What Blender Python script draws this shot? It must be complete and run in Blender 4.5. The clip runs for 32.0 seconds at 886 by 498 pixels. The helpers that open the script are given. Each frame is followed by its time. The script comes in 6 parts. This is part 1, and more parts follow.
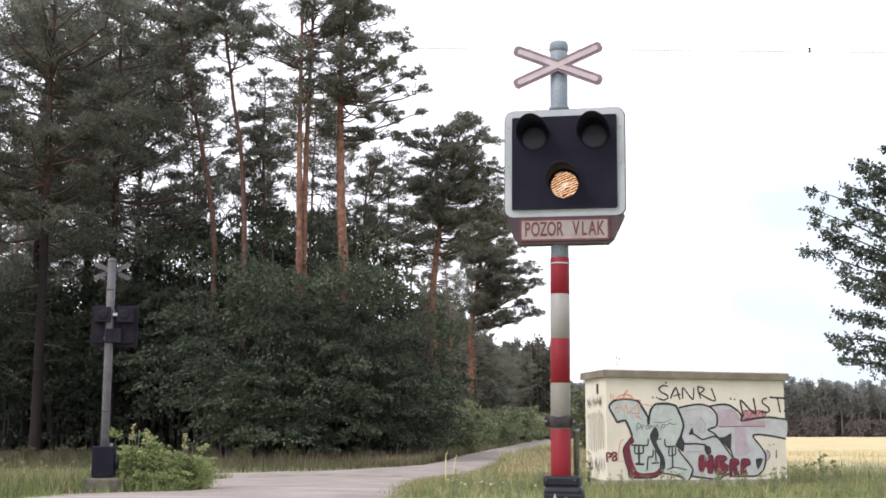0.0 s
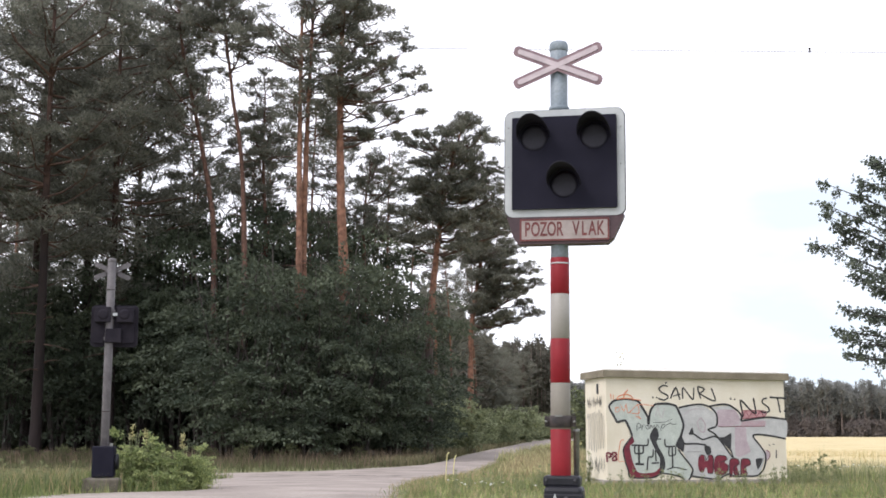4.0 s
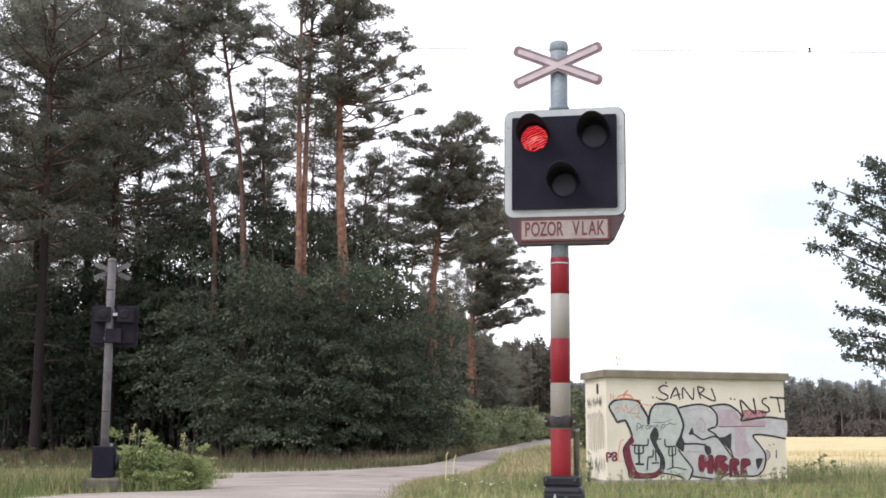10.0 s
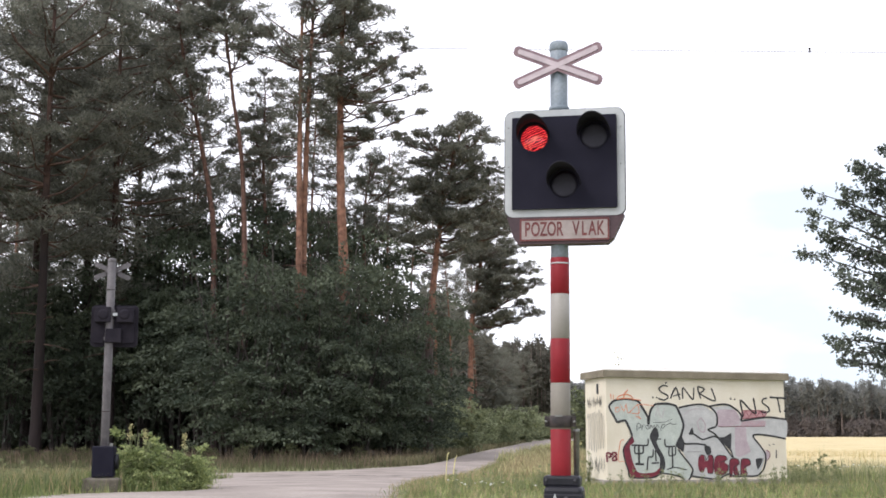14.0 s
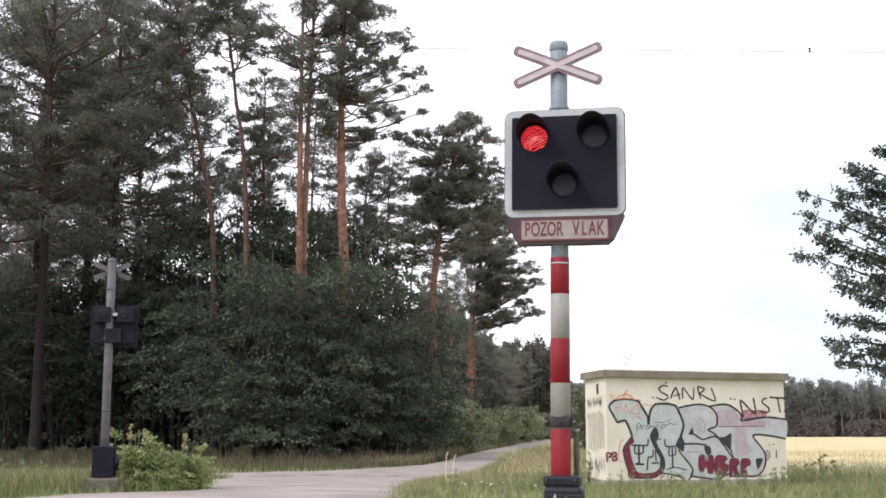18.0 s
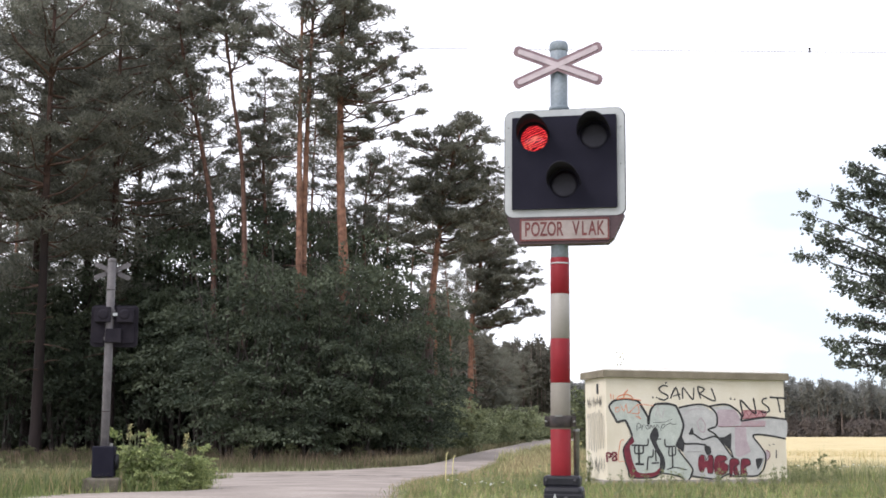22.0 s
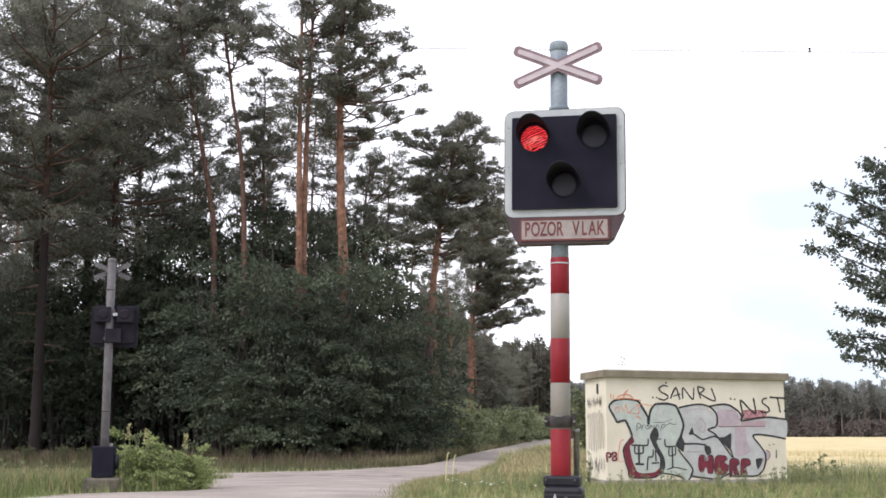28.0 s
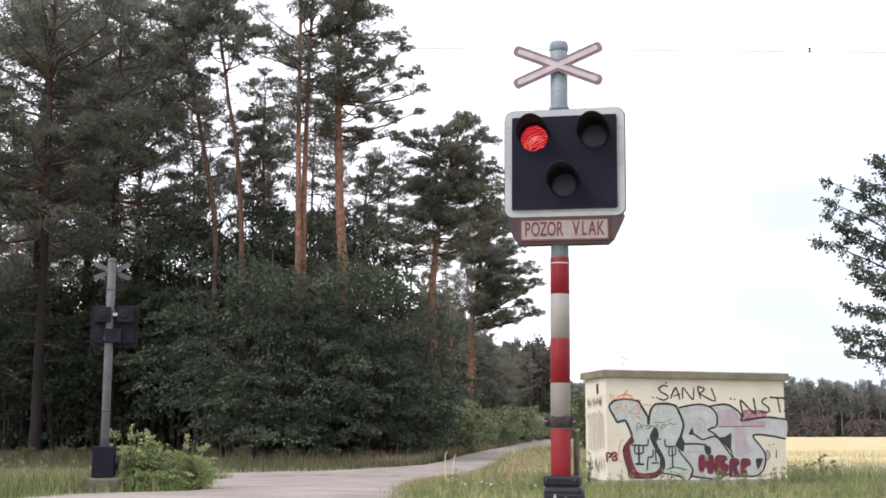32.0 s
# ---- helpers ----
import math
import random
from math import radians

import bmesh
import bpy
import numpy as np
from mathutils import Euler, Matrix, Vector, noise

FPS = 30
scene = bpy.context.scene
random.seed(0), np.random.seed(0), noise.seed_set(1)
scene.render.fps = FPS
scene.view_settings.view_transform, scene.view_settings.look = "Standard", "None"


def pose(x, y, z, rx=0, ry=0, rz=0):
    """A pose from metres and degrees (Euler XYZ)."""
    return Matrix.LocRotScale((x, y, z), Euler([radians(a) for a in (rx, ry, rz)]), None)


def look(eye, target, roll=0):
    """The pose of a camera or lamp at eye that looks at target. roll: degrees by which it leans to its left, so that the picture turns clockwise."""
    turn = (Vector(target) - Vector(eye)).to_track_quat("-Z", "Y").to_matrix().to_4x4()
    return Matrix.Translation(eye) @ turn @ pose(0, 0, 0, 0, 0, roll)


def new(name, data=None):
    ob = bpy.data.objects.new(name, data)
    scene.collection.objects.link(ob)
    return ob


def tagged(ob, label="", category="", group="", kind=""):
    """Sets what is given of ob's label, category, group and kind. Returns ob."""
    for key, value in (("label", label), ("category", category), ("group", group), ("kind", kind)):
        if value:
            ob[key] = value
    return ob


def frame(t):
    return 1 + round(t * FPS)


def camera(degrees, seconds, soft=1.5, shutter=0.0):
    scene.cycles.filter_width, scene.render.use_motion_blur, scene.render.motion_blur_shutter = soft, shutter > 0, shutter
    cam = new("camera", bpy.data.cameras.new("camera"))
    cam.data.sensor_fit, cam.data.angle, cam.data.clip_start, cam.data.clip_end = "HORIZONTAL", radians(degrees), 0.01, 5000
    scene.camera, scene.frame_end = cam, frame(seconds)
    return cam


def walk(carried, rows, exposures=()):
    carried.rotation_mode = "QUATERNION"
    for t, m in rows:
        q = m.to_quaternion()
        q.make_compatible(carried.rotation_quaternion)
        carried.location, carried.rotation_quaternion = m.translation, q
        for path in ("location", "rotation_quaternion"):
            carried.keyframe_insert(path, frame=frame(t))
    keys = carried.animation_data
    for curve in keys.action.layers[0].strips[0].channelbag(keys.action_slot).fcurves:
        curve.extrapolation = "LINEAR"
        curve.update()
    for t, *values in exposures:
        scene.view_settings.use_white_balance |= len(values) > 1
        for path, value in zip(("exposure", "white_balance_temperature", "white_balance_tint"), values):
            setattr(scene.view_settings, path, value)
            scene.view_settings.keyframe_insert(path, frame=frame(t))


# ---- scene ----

# ---------- camera ----------
cam = camera(40.0, 32.0, soft=1.7)
EYE = pose(0, 0, 0.85, 90 + 8.66, 0, 0)
walk(cam, [(0, EYE), (32.0, EYE)], exposures=[(0, 0.0, 6200, 16), (32.0, 0.0, 6200, 16)])

# ---------- sky and light: high thin overcast ----------
SUN_EL, SUN_AZ = 48, -125          # degrees; azimuth from +y, clockwise


def make_world():
    w = bpy.data.worlds.new("overcast")
    scene.world = w
    w.use_nodes = True
    nt = w.node_tree
    n, l = nt.nodes, nt.links
    n.clear()
    out, bg = n.new("ShaderNodeOutputWorld"), n.new("ShaderNodeBackground")
    sky, mix = n.new("ShaderNodeTexSky"), n.new("ShaderNodeMixRGB")
    sky.sky_type, sky.sun_disc = "NISHITA", False
    sky.sun_elevation, sky.sun_rotation = radians(SUN_EL), radians(SUN_AZ)
    gain = n.new("ShaderNodeMixRGB")
    gain.blend_type = "MULTIPLY"
    gain.inputs[0].default_value, gain.inputs[2].default_value = 1.0, (0.1, 0.1, 0.1, 1)
    l.new(sky.outputs[0], gain.inputs[1])
    tc, mp, nz, ramp = n.new("ShaderNodeTexCoord"), n.new("ShaderNodeMapping"), n.new("ShaderNodeTexNoise"), n.new("ShaderNodeValToRGB")
    mp.inputs["Scale"].default_value = (1.6, 1.6, 4.5)
    nz.inputs["Scale"].default_value, nz.inputs["Detail"].default_value = 1.7, 5
    ramp.color_ramp.elements[0].position, ramp.color_ramp.elements[1].position = 0.36, 0.62
    ramp.color_ramp.elements[0].color, ramp.color_ramp.elements[1].color = (0.66, 0.73, 0.775, 1), (1.06, 1.06, 1.07, 1)
    l.new(tc.outputs["Generated"], mp.inputs[0])
    l.new(mp.outputs[0], nz.inputs[0])
    sep, mr, mul = n.new("ShaderNodeSeparateXYZ"), n.new("ShaderNodeMapRange"), n.new("ShaderNodeMath")
    l.new(tc.outputs["Generated"], sep.inputs[0])
    l.new(sep.outputs[0], mr.inputs[0])
    mr.inputs["From Min"].default_value, mr.inputs["From Max"].default_value = -0.02, 0.28
    mr.inputs["To Min"].default_value, mr.inputs["To Max"].default_value = 0.28, -0.10
    hi, both = n.new("ShaderNodeMapRange"), n.new("ShaderNodeMath")
    l.new(sep.outputs[2], hi.inputs[0])
    hi.inputs["From Min"].default_value, hi.inputs["From Max"].default_value = 0.16, 0.32
    hi.inputs["To Min"].default_value, hi.inputs["To Max"].default_value = 0.0, 0.22
    l.new(nz.outputs[0], both.inputs[0])
    l.new(hi.outputs[0], both.inputs[1])
    l.new(both.outputs[0], mul.inputs[0])
    l.new(mr.outputs[0], mul.inputs[1])
    mul.operation = "ADD"
    l.new(mul.outputs[0], ramp.inputs[0])
    mix.inputs[0].default_value = 0.9
    l.new(gain.outputs[0], mix.inputs[1])
    l.new(ramp.outputs[0], mix.inputs[2])
    l.new(mix.outputs[0], bg.inputs[0])
    bg.inputs[1].default_value = 1.48
    l.new(bg.outputs[0], out.inputs[0])


make_world()
sun = bpy.data.lights.new("sun", "SUN")
sun.energy, sun.angle, sun.color = 1.9, radians(25), (1.0, 0.95, 0.88)
sun_ob = new("sun", sun)
sd = Vector((math.sin(radians(SUN_AZ)) * math.cos(radians(SUN_EL)), math.cos(radians(SUN_AZ)) * math.cos(radians(SUN_EL)), math.sin(radians(SUN_EL))))
sun_ob.matrix_world = look(sd * 60, (0, 0, 0))


# ---------- materials ----------
def mat(name, c1, c2, scale=6.0, rough=0.7, bump=0.15, metal=0.0, fine=60.0, rnd=0.0, island=False, translucent=0.0, spec=0.5, stretch=(1, 1, 1), dist=0.01, coat=0.0, grain=0.35):
    """Two tones by a coarse noise, a fine grain over them, bump from the grain; rnd varies the value from object to object or leaf to leaf."""
    m = bpy.data.materials.new(name)
    m.use_nodes = True
    nt = m.node_tree
    n, l = nt.nodes, nt.links
    b = n["Principled BSDF"]
    tc, mp = n.new("ShaderNodeTexCoord"), n.new("ShaderNodeMapping")
    mp.inputs["Scale"].default_value = stretch
    l.new(tc.outputs["Object"], mp.inputs[0])
    n1, n2 = n.new("ShaderNodeTexNoise"), n.new("ShaderNodeTexNoise")
    n1.inputs["Scale"].default_value, n1.inputs["Detail"].default_value = scale, 5
    n2.inputs["Scale"].default_value, n2.inputs["Detail"].default_value = fine, 3
    for q in (n1, n2):
        l.new(mp.outputs[0], q.inputs[0])
    ramp = n.new("ShaderNodeValToRGB")
    ramp.color_ramp.elements[0].position, ramp.color_ramp.elements[1].position = 0.35, 0.68
    ramp.color_ramp.elements[0].color, ramp.color_ramp.elements[1].color = (*c1, 1), (*c2, 1)
    l.new(n1.outputs[0], ramp.inputs[0])
    col = ramp.outputs[0]
    g = n.new("ShaderNodeMixRGB")
    g.blend_type = "OVERLAY"
    g.inputs[0].default_value = grain
    l.new(col, g.inputs[1])
    l.new(n2.outputs[0], g.inputs[2])
    col = g.outputs[0]
    if rnd:
        hs = n.new("ShaderNodeHueSaturation")
        src = n.new("ShaderNodeNewGeometry").outputs["Random Per Island"] if island else n.new("ShaderNodeObjectInfo").outputs["Random"]
        mr = n.new("ShaderNodeMapRange")
        mr.inputs["To Min"].default_value, mr.inputs["To Max"].default_value = 1 - rnd, 1 + rnd
        l.new(src, mr.inputs[0])
        l.new(mr.outputs[0], hs.inputs["Value"])
        mh = n.new("ShaderNodeMapRange")
        mh.inputs["To Min"].default_value, mh.inputs["To Max"].default_value = 0.5 + 0.05 * rnd, 0.5 - 0.05 * rnd
        l.new(src, mh.inputs[0])
        l.new(mh.outputs[0], hs.inputs["Hue"])
        l.new(col, hs.inputs["Color"])
        col = hs.outputs[0]
    l.new(col, b.inputs["Base Color"])
    b.inputs["Roughness"].default_value, b.inputs["Metallic"].default_value = rough, metal
    b.inputs["Specular IOR Level"].default_value = spec
    b.inputs["Coat Weight"].default_value = coat
    if bump:
        bp = n.new("ShaderNodeBump")
        bp.inputs["Strength"].default_value, bp.inputs["Distance"].default_value = bump, dist
        l.new(n2.outputs[0], bp.inputs["Height"])
        l.new(bp.outputs[0], b.inputs["Normal"])
    if translucent:
        tr, mx = n.new("ShaderNodeBsdfTranslucent"), n.new("ShaderNodeMixShader")
        l.new(col, tr.inputs[0])
        mx.inputs[0].default_value = translucent
        l.new(b.outputs[0], mx.inputs[1])
        l.new(tr.outputs[0], mx.inputs[2])
        l.new(mx.outputs[0], n["Material Output"].inputs[0])
    return m


def bark_mat(name, low, high, z0, z1):
    """Scots pine bark: grey plates at the foot, thin orange bark further up."""
    m = mat(name, low, tuple(c * 0.55 for c in low), 3.0, 0.9, 0.9, fine=14, rnd=0.25, stretch=(1, 1, 0.25), dist=0.04)
    nt = m.node_tree
    n, l = nt.nodes, nt.links
    b = n["Principled BSDF"]
    tc, sx, mr = n.new("ShaderNodeTexCoord"), n.new("ShaderNodeSeparateXYZ"), n.new("ShaderNodeMapRange")
    l.new(tc.outputs["Object"], sx.inputs[0])
    l.new(sx.outputs[2], mr.inputs[0])
    mr.inputs["From Min"].default_value, mr.inputs["From Max"].default_value = z0, z1
    mx, nz = n.new("ShaderNodeMixRGB"), n.new("ShaderNodeTexNoise")
    rp = n.new("ShaderNodeValToRGB")
    nz.inputs["Scale"].default_value = 5
    l.new(tc.outputs["Object"], nz.inputs[0])
    l.new(nz.outputs[0], rp.inputs[0])
    rp.color_ramp.elements[0].position, rp.color_ramp.elements[1].position = 0.35, 0.65
    rp.color_ramp.elements[0].color, rp.color_ramp.elements[1].color = (*[c * 0.5 for c in high], 1), (*high, 1)
    old = b.inputs["Base Color"].links[0].from_socket
    l.new(old, mx.inputs[1])
    l.new(rp.outputs[0], mx.inputs[2])
    l.new(mr.outputs[0], mx.inputs[0])
    l.new(mx.outputs[0], b.inputs["Base Color"])
    return m


def lens_mat(name, dark, bright, hot, strength):
    """A lit fluted signal lens: slanting streaks of lamp light in coloured glass."""
    m = bpy.data.materials.new(name)
    m.use_nodes = True
    nt = m.node_tree
    n, l = nt.nodes, nt.links
    b = n["Principled BSDF"]
    tc, mp, wv, nz = n.new("ShaderNodeTexCoord"), n.new("ShaderNodeMapping"), n.new("ShaderNodeTexWave"), n.new("ShaderNodeTexNoise")
    mp.inputs["Rotation"].default_value = (0, radians(24), 0)
    l.new(tc.outputs["Object"], mp.inputs[0])
    wv.bands_direction = "Z"
    wv.inputs["Scale"].default_value, wv.inputs["Distortion"].default_value = 19.0, 5.0
    wv.inputs["Detail"].default_value, wv.inputs["Detail Scale"].default_value = 2.0, 2.0
    l.new(mp.outputs[0], wv.inputs[0])
    rp = n.new("ShaderNodeValToRGB")
    e = rp.color_ramp.elements
    e[0].position, e[1].position = 0.42, 0.90
    e[0].color, e[1].color = (*dark, 1), (*bright, 1)
    l.new(wv.outputs[0], rp.inputs[0])
    nz.inputs["Scale"].default_value = 14
    l.new(tc.outputs["Object"], nz.inputs[0])
    r2, mx = n.new("ShaderNodeValToRGB"), n.new("ShaderNodeMixRGB")
    r2.color_ramp.elements[0].position, r2.color_ramp.elements[1].position = 0.55, 0.75
    l.new(nz.outputs[0], r2.inputs[0])
    l.new(r2.outputs[0], mx.inputs[0])
    l.new(rp.outputs[0], mx.inputs[1])
    mx.inputs[2].default_value = (*hot, 1)
    l.new(mx.outputs[0], b.inputs["Emission Color"])
    b.inputs["Emission Strength"].default_value = strength
    b.inputs["Base Color"].default_value = (*[c * 0.3 for c in dark], 1)
    b.inputs["Roughness"].default_value = 0.2
    return m


